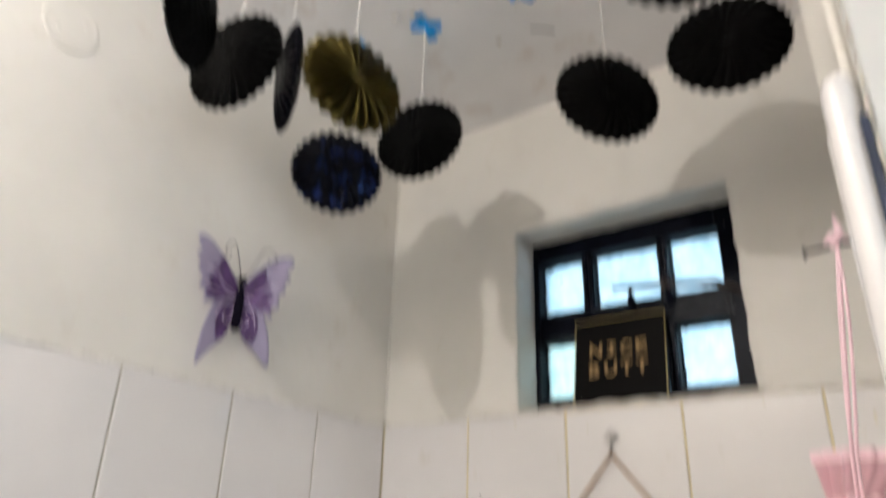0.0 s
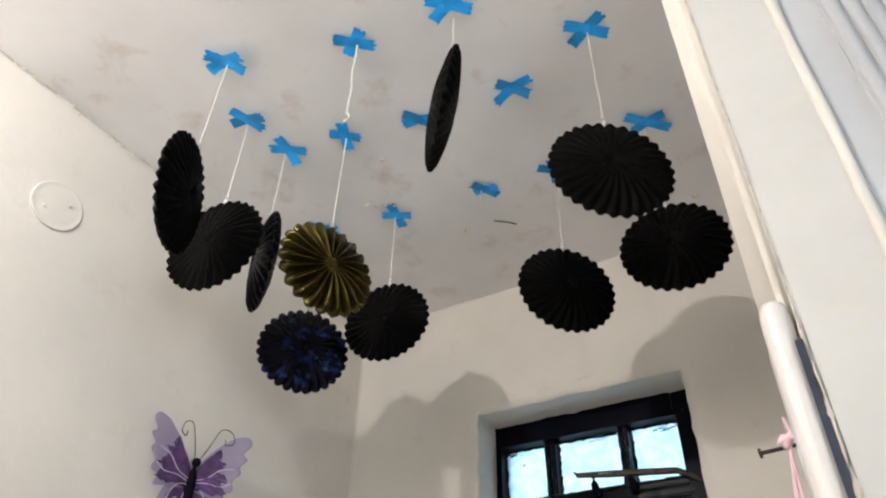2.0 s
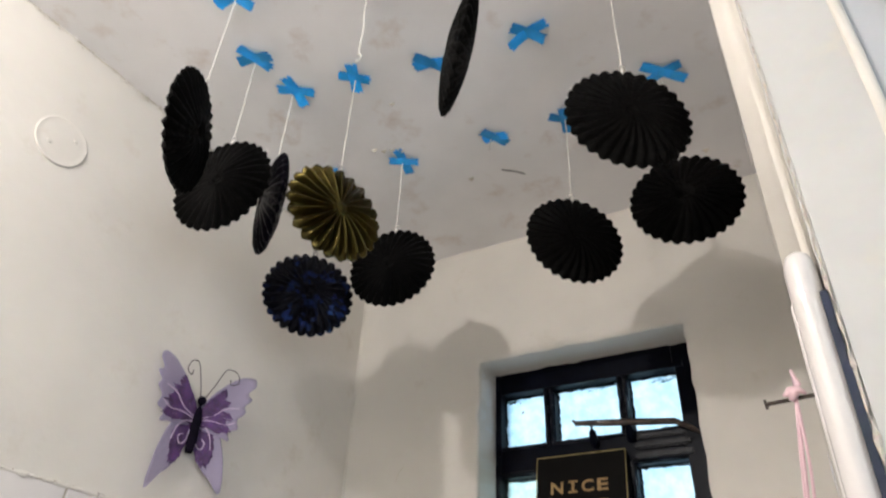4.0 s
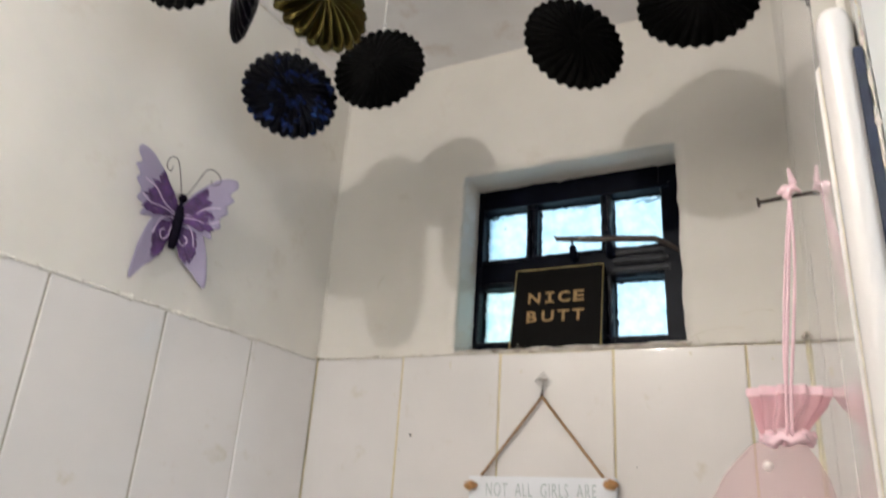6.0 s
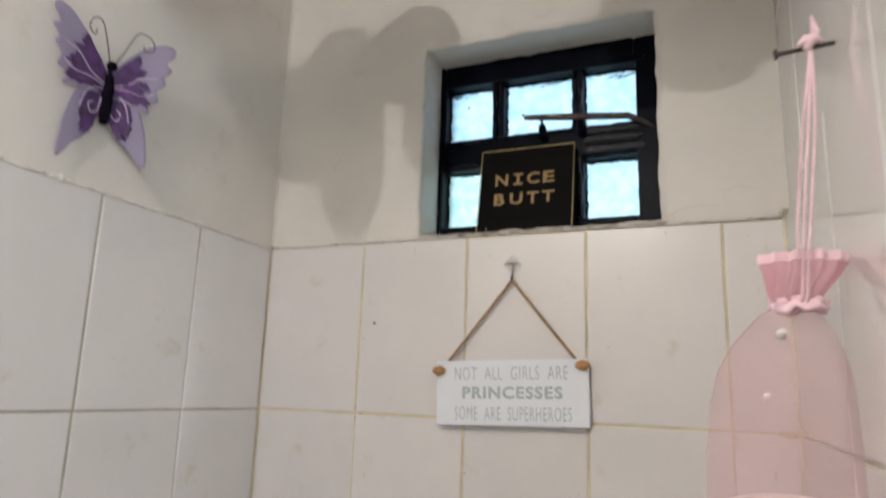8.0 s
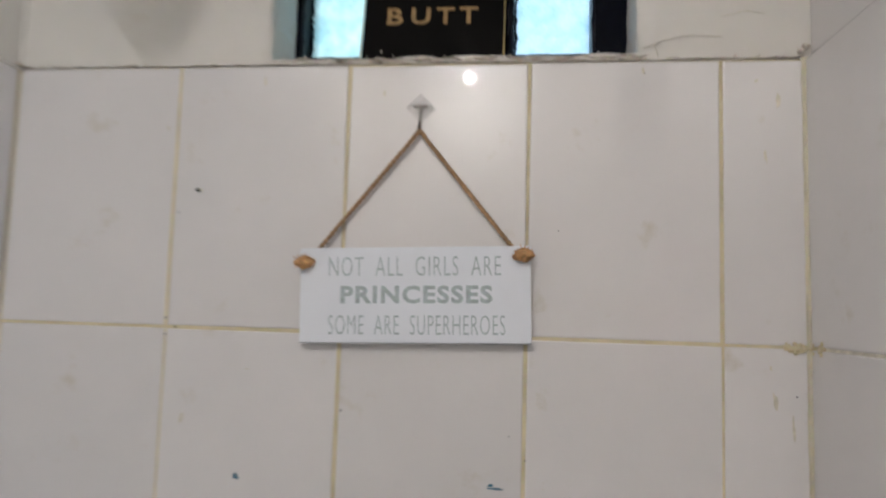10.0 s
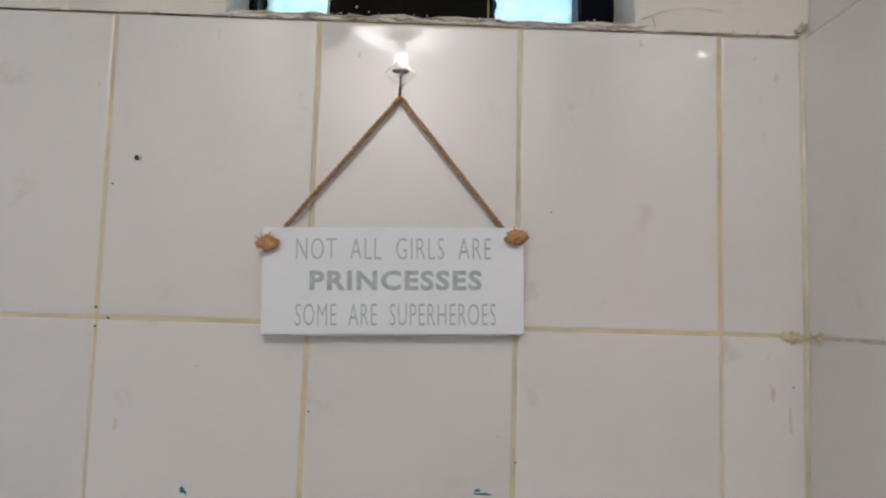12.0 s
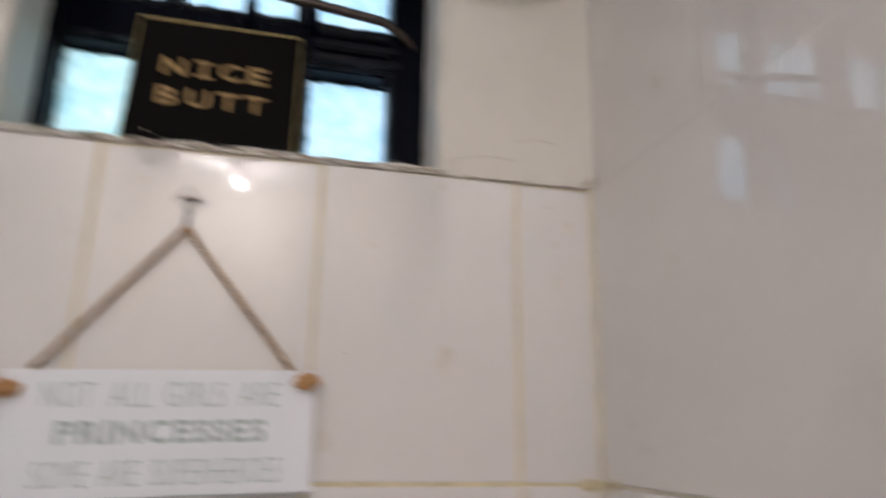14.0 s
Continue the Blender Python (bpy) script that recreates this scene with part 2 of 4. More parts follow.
WIRE = material("dark_wire", (0.05, 0.035, 0.03), rough=0.4, metal=0.7, vary=0.2, scale=80, bump=0.1)
PINK_GAUZE = sheer("pink_organza", (0.98, 0.74, 0.76), 0.76)
PINK_FRILL = sheer("pink_organza_frill", (0.97, 0.60, 0.66), 0.46, 0.5)
PINK_RIBBON = material("pink_satin_ribbon", (0.95, 0.68, 0.74), rough=0.35, vary=0.1, scale=60, fine=400, bump=0.2)
WHITE_FILL = material("white_cotton_filling", (0.85, 0.78, 0.76), rough=0.9, vary=0.12, scale=50, fine=300, bump=0.6)
STEEL = material("dull_steel_wire", (0.42, 0.39, 0.36), rough=0.35, metal=0.8, vary=0.2, scale=80, bump=0.1)
CLEAR = material("clear_plastic", (0.97, 0.97, 0.97), rough=0.08, vary=0.02, bump=0)
CLEAR.node_tree.nodes["Principled BSDF"].inputs["Transmission Weight"].default_value = 0.97
CLEAR.node_tree.nodes["Principled BSDF"].inputs["IOR"].default_value = 1.18
PAINT_SMEAR = material("blue_black_paint_smear", (0.02, 0.06, 0.08), rough=0.5, vary=0.5, scale=120, bump=0.2)
PAVING = material("grey_concrete_paving", (0.36, 0.33, 0.30), rough=0.8, vary=0.2, scale=3, fine=60, bump=0.3)
FLOOR = material("pale_bounce_floor", (0.76, 0.73, 0.69), rough=0.3, vary=0.12, scale=6, fine=90, bump=0.1)
HALL_PAINT = material("pale_hall_paint", (0.78, 0.76, 0.72), rough=0.6, vary=0.05, scale=4, bump=0.2)
SMEAR = material("dried_grout_smear", (0.66, 0.61, 0.50), rough=0.6, vary=0.2, scale=90, fine=500, bump=0.3)
TEAL = material("blue_paint_trace", (0.02, 0.15, 0.24), rough=0.5, vary=0.4, scale=200, fine=600, bump=0.3)
BLACK_SPOT = material("black_plug", (0.02, 0.018, 0.016), rough=0.7, vary=0.3, scale=200, bump=0.3)
CERAMIC = material("white_lamp_holder", (0.75, 0.74, 0.70), rough=0.3, vary=0.04, bump=0.05)


# ---- mesh helpers ----
def part(name, bm, mat, parent=None, label="", smooth=False):
    """Links a bmesh as one mesh object, under a thing or a part."""
    me = bpy.data.meshes.new(name)
    bm.to_mesh(me)
    bm.free()
    for p in me.polygons:
        p.use_smooth = smooth
    me.materials.append(mat)
    ob = new(name, me)
    ob.parent = parent
    return tagged(ob, label) if label else ob


def piece(name, me, parent, m):
    ob = new(name, me)
    ob.parent, ob.matrix_basis = parent, m
    return ob


def thing(name, m, label, category, group="", kind=""):
    ob = new(name)
    ob.empty_display_size = 0.03
    ob.matrix_basis = m
    return tagged(ob, label, category, group, kind)


def box(x0, x1, y0, y1, z0, z1, bevel=0.0, bm=None):
    bm = bm or bmesh.new()
    r = bmesh.ops.create_cube(bm, size=1, matrix=Matrix.LocRotScale(((x0 + x1) / 2, (y0 + y1) / 2, (z0 + z1) / 2), None, (x1 - x0, y1 - y0, z1 - z0)))
    if bevel:
        edges = list({e for v in r["verts"] for e in v.link_edges})
        bmesh.ops.bevel(bm, geom=edges, offset=bevel, segments=2, affect="EDGES")
    return bm


def tube(points, radius, sides=8, wobble=0.0, seed=0, bm=None, flat=1.0):
    """A rod along points; radius: a number or one for each point."""
    bm = bm or bmesh.new()
    pts = [Vector(p) for p in points]
    rings = []
    for i, p in enumerate(pts):
        d = (pts[min(i + 1, len(pts) - 1)] - pts[max(i - 1, 0)]).normalized()
        a = d.orthogonal().normalized() if abs(d.z) > 0.95 else d.cross(Vector((0, 0, 1))).normalized()
        b = d.cross(a)
        r = radius[i] if isinstance(radius, (list, tuple)) else radius
        ring = []
        for k in range(sides):
            t = 2 * math.pi * k / sides
            rr = r * (1 + wobble * noise.noise(Vector((p.x * 60 + seed, p.y * 60 + k * 3.1, p.z * 60))))
            ring.append(bm.verts.new(p + a * math.cos(t) * rr + b * math.sin(t) * rr * flat))
        rings.append(ring)
    for r0, r1 in zip(rings, rings[1:]):
        for k in range(sides):
            bm.faces.new((r0[k], r0[(k + 1) % sides], r1[(k + 1) % sides], r1[k]))
    bm.faces.new(rings[0][::-1])
    bm.faces.new(rings[-1])
    return bm


def lathe(profile, sides=24, bm=None):
    """profile: (radius, z) from the bottom up, turned about z."""
    bm = bm or bmesh.new()
    rings = [[bm.verts.new((r * math.cos(2 * math.pi * k / sides), r * math.sin(2 * math.pi * k / sides), z)) for k in range(sides)] for r, z in profile]
    for r0, r1 in zip(rings, rings[1:]):
        for k in range(sides):
            bm.faces.new((r0[k], r0[(k + 1) % sides], r1[(k + 1) % sides], r1[k]))
    bm.faces.new(rings[0][::-1])
    bm.faces.new(rings[-1])
    return bm


def line(a, b, n, jitter=0.0, seed=0, freq=37):
    """n points from a to b with a little unevenness."""
    a, b, out = Vector(a), Vector(b), []
    for i in range(n):
        p = a.lerp(b, i / (n - 1))
        q = p * freq + Vector((seed * 5.3, 0, 0))
        out.append(p + jitter * Vector((noise.noise(q), noise.noise(q + Vector((9, 0, 0))), noise.noise(q + Vector((0, 9, 0))))))
    return out


def arc(points, n=24):
    """A smooth curve through control points (Catmull-Rom)."""
    p = [Vector(q) for q in points]
    p = [2 * p[0] - p[1]] + p + [2 * p[-1] - p[-2]]
    out = []
    spans = len(p) - 3
    for i in range(n + 1):
        s = min(i / n * spans, spans - 1e-6)
        k, t = int(s), s - int(s)
        a, b, c, d = p[k:k + 4]
        out.append(0.5 * ((2 * b) + (c - a) * t + (2 * a - 5 * b + 4 * c - d) * t * t + (3 * b - a - 3 * c + d) * t ** 3))
    return out


def uneven_sheet(origin, u, v, w, us, vs, amount, hole=None, reveal=0.0, seed=0):
    """A plastered face over the steps us and vs, with its relief along w, and a worn opening (u0, u1, v0, v1) with a reveal."""
    origin, u, v, w = Vector(origin), Vector(u), Vector(v), Vector(w)
    bm = bmesh.new()

    def at(a, b, deep=0.0):
        p = origin + u * a + v * b
        h = amount * (noise.noise(p * 7 + Vector((seed, 0, 0))) + 0.45 * noise.noise(p * 26 + Vector((0, seed, 0))))
        worn = 0.0
        if hole and hole[0] - 1e-6 <= a <= hole[1] + 1e-6 and hole[2] - 1e-6 <= b <= hole[3] + 1e-6:
            q = p * 45 + Vector((deep * 40, 0, seed))
            p = p + (u * noise.noise(q) + v * noise.noise(q + Vector((5, 5, 5)))) * 0.0035
            worn = 0.003 if deep == 0 else 0
        return p + w * (h - worn - deep)

    grid = {(i, j): bm.verts.new(at(a, b)) for i, a in enumerate(us) for j, b in enumerate(vs)}
    inside = lambda i, j: hole and hole[0] < (us[i] + us[i + 1]) / 2 < hole[1] and hole[2] < (vs[j] + vs[j + 1]) / 2 < hole[3]
    for i in range(len(us) - 1):
        for j in range(len(vs) - 1):
            if not inside(i, j):
                bm.faces.new((grid[i, j], grid[i + 1, j], grid[i + 1, j + 1], grid[i, j + 1]))
    if hole:
        rim = [(i, j) for i, a in enumerate(us) for j, b in enumerate(vs) if hole[0] - 1e-6 <= a <= hole[1] + 1e-6 and hole[2] - 1e-6 <= b <= hole[3] + 1e-6]
        on = [(i, j) for i, j in rim if min(abs(us[i] - hole[0]), abs(us[i] - hole[1]), abs(vs[j] - hole[2]), abs(vs[j] - hole[3])) < 1e-6]
        rings = [{k: grid[k] for k in on}]
        for deep in (0.004, reveal * 0.3, reveal * 0.65, reveal):
            rings.append({(i, j): bm.verts.new(at(us[i], vs[j], deep)) for i, j in on})
        for r0, r1 in zip(rings, rings[1:]):
            for i, j in on:
                for k in ((i + 1, j), (i, j + 1)):
                    if k in r0 and (us[i] == us[k[0]] and (abs(us[i] - hole[0]) < 1e-6 or abs(us[i] - hole[1]) < 1e-6) or vs[j] == vs[k[1]] and (abs(vs[j] - hole[2]) < 1e-6 or abs(vs[j] - hole[3]) < 1e-6)):
                        bm.faces.new((r0[i, j], r0[k], r1[k], r1[i, j]))
        for i, j in rim:
            if (i, j) not in on and not grid[i, j].link_faces:
                bm.verts.remove(grid[i, j])
    bmesh.ops.recalc_face_normals(bm, faces=bm.faces)
    return bm


def steps(a, b, size, marks=()):
    """Even steps from a to b with the marks among them."""
    n = max(2, round((b - a) / size))
    vals = sorted({round(a + (b - a) * i / n, 5) for i in range(n + 1)} | {round(m, 5) for m in marks})
    keep = [vals[0]]
    for x in vals[1:]:
        if x - keep[-1] < size * 0.3:
            if x in [round(m, 5) for m in marks] or x == vals[-1]:
                keep[-1] = x if keep[-1] not in [round(m, 5) for m in marks] else keep[-1]
                if keep[-1] != x:
                    keep.append(x)
            continue
        keep.append(x)
    return keep


def lettering(name, text, width, height, mat, parent, m, bold=0.0, spacing=1.0):
    """Letters in the built-in font, stretched to a width and a cap height, 0.6 mm proud."""
    cu = bpy.data.curves.new(name, "FONT")
    cu.body, cu.align_x, cu.align_y, cu.space_character = text, "CENTER", "CENTER", spacing
    cu.extrude, cu.offset, cu.resolution_u = 0.02, bold, 3
    ob = bpy.data.objects.new(name, cu)
    scene.collection.objects.link(ob)
    me = bpy.data.meshes.new_from_object(ob.evaluated_get(bpy.context.evaluated_depsgraph_get()))
    bpy.data.objects.remove(ob)
    lo = [min(v.co[k] for v in me.vertices) for k in range(3)]
    hi = [max(v.co[k] for v in me.vertices) for k in range(3)]
    for v in me.vertices:
        v.co = ((v.co.x - (lo[0] + hi[0]) / 2) * width / (hi[0] - lo[0]), (v.co.y - (lo[1] + hi[1]) / 2) * height / (hi[1] - lo[1]), v.co.z * 0.015)
    me.materials.clear()
    me.materials.append(mat)
    return piece(name, me, parent, m)


# ---- the room: walls, ceiling, floor ----
XL, XR, TOP, TILE_TOP = -0.203, 0.684, 2.443, 1.80
Y_FRONT, Y_JAMB, Y_FAR = -1.75, -0.735, -1.62
WIN = (0.107, 0.515, 1.808, 2.163)

north = tagged(new("wall_north"), "cream painted back wall with a small deep window opening", "wall", kind="structure")
us = steps(XL - 0.02, XR + 0.03, 0.018, WIN[:2])
vs = steps(TILE_TOP, TOP + 0.01, 0.018, WIN[2:])
part("plaster", uneven_sheet((0, 0, 0), (1, 0, 0), (0, 0, 1), (0, -1, 0), us, vs, 0.0022, WIN, 0.125), PLASTER, north, smooth=True)
bm = box(XL - 0.2, WIN[0], 0.012, 0.2, TILE_TOP, TOP + 0.1)
box(WIN[1], XR + 0.3, 0.012, 0.2, TILE_TOP, TOP + 0.1, bm=bm)
box(WIN[0], WIN[1], 0.012, 0.2, WIN[3] + 0.006, TOP + 0.1, bm=bm)
box(WIN[0], WIN[1], 0.012, 0.2, TILE_TOP, WIN[2] - 0.006, bm=bm)
part("masonry", bm, HALL_PAINT, north)
part("grout", box(XL - 0.2, XR + 0.3, 0.0012, 0.2, 0, TILE_TOP - 0.001), GROUT, north)

west = tagged(new("wall_west"), "cream painted side wall above glazed tiles", "wall", kind="structure")
part("plaster", uneven_sheet((XL, 0, 0), (0, 1, 0), (0, 0, 1), (1, 0, 0), steps(Y_FRONT, 0.004, 0.03), steps(TILE_TOP, TOP + 0.01, 0.03), 0.0022, seed=3), PLASTER, west, smooth=True)
part("masonry", box(XL - 0.2, XL - 0.012, Y_FRONT - 0.2, 0.0, TILE_TOP, TOP + 0.1), HALL_PAINT, west)
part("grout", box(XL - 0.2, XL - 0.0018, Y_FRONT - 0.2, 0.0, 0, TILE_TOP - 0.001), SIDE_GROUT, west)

east = tagged(new("wall_east"), "cream painted wall that ends at the doorway", "wall", kind="structure")
EX = XR + 0.012
east.matrix_basis = Matrix.Translation((XR, 0, 0)) @ Matrix.Rotation(radians(0.8), 4, "Z") @ Matrix.Translation((-XR, 0, 0))
# the tiles above the ledge lie a little further back
UPPER = Matrix.Translation((XR + 0.006, 0, 0)) @ Matrix.Rotation(radians(-0.25), 4, "Z") @ Matrix.Translation((-XR, 0, 0))
part("masonry", box(EX, 0.86, Y_JAMB + 0.020, 0.0, 0, TOP + 0.1), HALL_PAINT, east)
part("grout", box(XR + 0.0018, EX, Y_JAMB + 0.022, 0.0, 0, TILE_TOP - 0.002), SMEAR, east)
part("grout", box(XR + 0.0085, EX, Y_JAMB + 0.022, 0.0, TILE_TOP - 0.001, TOP + 0.01), PLASTER, east)
part("ledge", box(XR + 0.0012, XR + 0.0080, Y_JAMB + 0.022, -0.001, TILE_TOP - 0.0018, TILE_TOP - 0.0004, 0.0005), TILE, east)
part("rounded_corner", tube(line((XR + 0.0165, Y_JAMB + 0.018, TILE_TOP), (XR + 0.0165, Y_JAMB + 0.018, TOP), 60, 0.0004), 0.0065, 14, 0.03), PLASTER, east, smooth=True)
part("corner_plaster", box(XR + 0.0022, XR + 0.034, Y_JAMB + 0.012, Y_JAMB + 0.0232, TILE_TOP - 0.01, TOP, 0.004), PLASTER, east, smooth=True)
part("masonry", box(EX, 0.86, Y_FRONT - 0.2, Y_FAR, 0, TOP + 0.1), HALL_PAINT, east)
part("lintel", box(EX + 0.02, 0.86, Y_FAR, Y_JAMB - 0.004, 2.36, TOP + 0.1), PLASTER, east)

south = tagged(new("wall_south"), "plain cream painted wall beside the doorway", "wall", kind="structure")
part("plaster", box(XL - 0.2, XR + 0.05, Y_FRONT - 0.2, Y_FRONT, 0, TOP + 0.1), PLASTER, south)

ceiling = part("ceiling", uneven_sheet((0, 0, TOP), (1, 0, 0), (0, 1, 0), (0, 0, -1), steps(XL - 0.02, XR + 0.06, 0.03), steps(Y_FRONT, 0.01, 0.03), 0.0025, seed=5), CEILING, smooth=True)
tagged(ceiling, "patchy grey-white ceiling with stains and small holes", "ceiling", kind="structure")
slab = part("ceiling_slab", box(XL - 0.2, 2.8, -3.0, 0.8, TOP + 0.11, TOP + 0.25), HALL_PAINT)
tagged(slab, "plain concrete slab over the ceiling", "ceiling", kind="structure")
# floor is unseen; its cream tone is raised to bounce light up
floor = part("floor", box(XL - 0.2, 2.8, -3.0, 0.8, -0.12, 0.0), FLOOR)
tagged(floor, "unseen plain floor, pale to bounce light", "floor", kind="structure")

# the unseen hall outside the doorway, closed round, its window placed for the daylight
hall = tagged(new("hall_wall"), "plain pale walls of an unseen hall outside the doorway", "wall", kind="structure")
part("wall", box(0.86, 2.8, 0.6, 0.8, 0, TOP + 0.1), HALL_PAINT, hall)
part("wall", box(EX, 2.8, -3.0, -2.8, 0, TOP + 0.1), HALL_PAINT, hall)
bm = box(2.6, 2.8, -2.8, -2.75, 0, TOP + 0.1)
box(2.6, 2.8, -1.75, 0.6, 0, TOP + 0.1, bm=bm)
box(2.6, 2.8, -2.75, -1.75, 0, 0.95, bm=bm)
box(2.6, 2.8, -2.75, -1.75, 2.15, TOP + 0.1, bm=bm)
part("wall", bm, HALL_PAINT, hall)
part("wall", box(0.86, 1.0, -2.8, Y_FRONT - 0.2, 0, TOP + 0.1), HALL_PAINT, hall)
part("hall_ceiling", box(0.86, 2.6, -2.8, 0.6, TOP + 0.05, TOP + 0.105), HALL_PAINT, hall)

# ground outside
ground = part("ground", box(-400, 400, -400, 400, -0.6, -0.5), PAVING)
tagged(ground, "grey paved ground outside", "ground", kind="structure")

# ragged joints
def patchy(n, r, seed, gaps=0.35):
    """Radii of a worn joint: thick in places, gone in others."""
    return [r * max(0.12, 1 - gaps + 1.5 * noise.noise(Vector((i * 0.19, seed, 0))) + 0.7 * noise.noise(Vector((i * 0.73, seed, 5)))) for i in range(n)]


def crumbs(name, a, b, count, size, spread, mat, parent, seed):
    """Loose chips of plaster along a line."""
    rnd = random.Random(seed)
    bm = bmesh.new()
    a, b = Vector(a), Vector(b)
    for _ in range(count):
        p = a.lerp(b, rnd.random()) + Vector([rnd.gauss(0, q) for q in spread])
        r = size * rnd.uniform(0.35, 1.3)
        v = bmesh.ops.create_icosphere(bm, subdivisions=1, radius=r, matrix=Matrix.LocRotScale(p, Euler([rnd.uniform(0, 6) for _ in range(3)]), (1, rnd.uniform(0.5, 1.6), rnd.uniform(0.3, 0.8))))["verts"]
        for w in v:
            w.co += Vector([rnd.uniform(-0.25, 0.25) * r for _ in range(3)])
    return part(name, bm, mat, parent)


joint = tagged(new("trim"), "ragged dirty mortar line along the top of the tiles", "trim", kind="structure")
part("mortar_line", tube(line((XL, -0.0003, TILE_TOP + 0.001), (XR, -0.0003, TILE_TOP + 0.001), 220, 0.0016, 1, 60), patchy(220, 0.0012, 1), 6, 0.8, 1), MORTAR, joint)
part("mortar_line", tube(line((XL + 0.0003, 0, TILE_TOP + 0.001), (XL + 0.0003, -1.7, TILE_TOP + 0.001), 380, 0.0016, 2, 60), patchy(380, 0.0009, 2, 0.5), 6, 0.8, 2), CHIPPED, joint)
part("bed_joint", tube(line((XL - 0.0012, 0, TILE_TOP), (XL - 0.0012, -1.7, TILE_TOP), 380, 0.0009, 8, 60), patchy(380, 0.0030, 8, 0.0), 8, 0.4, 8), PLASTER, joint)
crumbs("mortar_chips", (XL + 0.001, -0.75, TILE_TOP + 0.001), (XL + 0.001, -0.15, TILE_TOP + 0.001), 40, 0.0013, (0.0004, 0.004, 0.0015), MORTAR, joint, 3)
crumbs("mortar_chips", (XL, -0.001, TILE_TOP + 0.001), (XR, -0.001, TILE_TOP + 0.001), 34, 0.0016, (0.01, 0.0004, 0.0018), CHIPPED, joint, 4)
crumbs("corner_lump", (XR - 0.006, -0.003, TILE_TOP + 0.003), (XR + 0.001, -0.003, TILE_TOP + 0.013), 14, 0.0024, (0.0015, 0.001, 0.0015), CHIPPED, joint, 5)
crumbs("corner_lump", (XL + 0.008, -0.003, TILE_TOP), (XL + 0.001, -0.006, TILE_TOP + 0.003), 10, 0.0028, (0.001, 0.001, 0.001), MORTAR, joint, 6)
part("sill_edge", tube(line((WIN[0] - 0.012, 0.0015, WIN[2] - 0.003), (WIN[1] + 0.014, 0.0015, WIN[2] - 0.003), 130, 0.0022, 9, 90), patchy(130, 0.0016, 9, 0.2), 7, 0.7, 9), MORTAR, joint)
crumbs("sill_crumbs", (WIN[0] - 0.015, 0.0, WIN[2] - 0.001), (WIN[1] + 0.02, 0.0, WIN[2] - 0.001), 34, 0.0011, (0.006, 0.0012, 0.0014), CHIPPED, joint, 10)
crumbs("sill_crumbs", (WIN[0], 0.03, WIN[2] + 0.001), (WIN[1], 0.03, WIN[2] + 0.001), 40, 0.0012, (0.01, 0.018, 0.0005), CHIPPED, joint, 11)
crumbs("cornice_crumbs", (XL + 0.002, -0.92, TOP - 0.003), (XL + 0.002, -0.55, TOP - 0.004), 150, 0.0024, (0.0025, 0.006, 0.0035), PLASTER, joint, 12)
part("cornice_line", tube(line((XL + 0.0008, -1.72, TOP - 0.0015), (XL + 0.0008, -0.02, TOP - 0.0015), 260, 0.0022, 12, 45), patchy(260, 0.0011, 12, 0.3), 6, 0.9, 12), CHIPPED, joint)
part("corner_bead", tube(line((XL + 0.001, -0.001, TILE_TOP), (XL + 0.001, -0.001, TOP), 60, 0.0008, 13), 0.0025, 7, 0.3, 13), PLASTER, joint)
part("corner_grout", tube(line((XR - 0.0005, -0.0005, 0), (XR - 0.0005, -0.0005, TILE_TOP), 260, 0.0009, 14, 50), [0.0030 + 0.0014 * noise.noise(Vector((i * 0.11, 3, 0))) for i in range(260)], 7, 0.5, 14), CORNER_GROUT, joint)
part("corner_grout", tube(line((XL + 0.0005, -0.0005, 0), (XL + 0.0005, -0.0005, TILE_TOP), 160, 0.0006, 15, 50), 0.0011, 7, 0.5, 15), GROUT, joint)
crumbs("grout_smear", (XR - 0.022, -0.0006, 1.500), (XR - 0.002, -0.0012, 1.498), 40, 0.0036, (0.004, 0.0003, 0.0022), GROUT, joint, 16)
crumbs("grout_smear", (XR + 0.002, -0.003, 1.498), (XR + 0.0022, -0.028, 1.500), 30, 0.0034, (0.0003, 0.003, 0.0022), GROUT, joint, 17)

# door jamb with its cracked edge, bead and fluted panel
jamb = tagged(new("door_1"), "white painted door jamb with a cracked edge and fluted casing", "door frame", kind="structure")
J = Y_JAMB
part("jamb_face", box(0.7150, 0.775, J - 0.004, J + 0.03, 0, 2.36, 0.003), JAMB_FACE, jamb)
part("crack", tube(line((0.7160, J - 0.0042, 1.79), (0.7160, J - 0.0042, 2.36), 260, 0.0011, 21, 120), patchy(260, 0.0007, 21), 6, 1.0, 21), MORTAR, jamb)
part("chipped_edge", tube(line((0.7162, J - 0.0040, 0), (0.7162, J - 0.0040, 1.80), 600, 0.0006, 22, 160), patchy(600, 0.0013, 22), 6, 1.2, 22), CHIPPED, jamb)
# solid strip coloured as the slit's shade; no painted edge here
part("gap_shade_strip", box(0.7108, 0.7152, J - 0.0045, J + 0.028, 0, 1.790, 0.0005), SHADOW_GAP, jamb)
part("bead", tube(line((0.775, J - 0.0035, 0.0), (0.775, J - 0.0035, 2.36), 60, 0.001, 23), 0.0040, 10, 0.25, 23), PLASTER, jamb, smooth=True)
part("panel", box(0.778, 0.803, J - 0.001, J + 0.03, 0, 2.36), JAMB, jamb)
for k in range(5):
    x = 0.805 + 0.011 * k
    part("flute", tube(line((x + 0.005, J - 0.006, 0), (x + 0.005, J - 0.006, 2.36), 4), 0.0048, 10), JAMB, jamb, smooth=True)
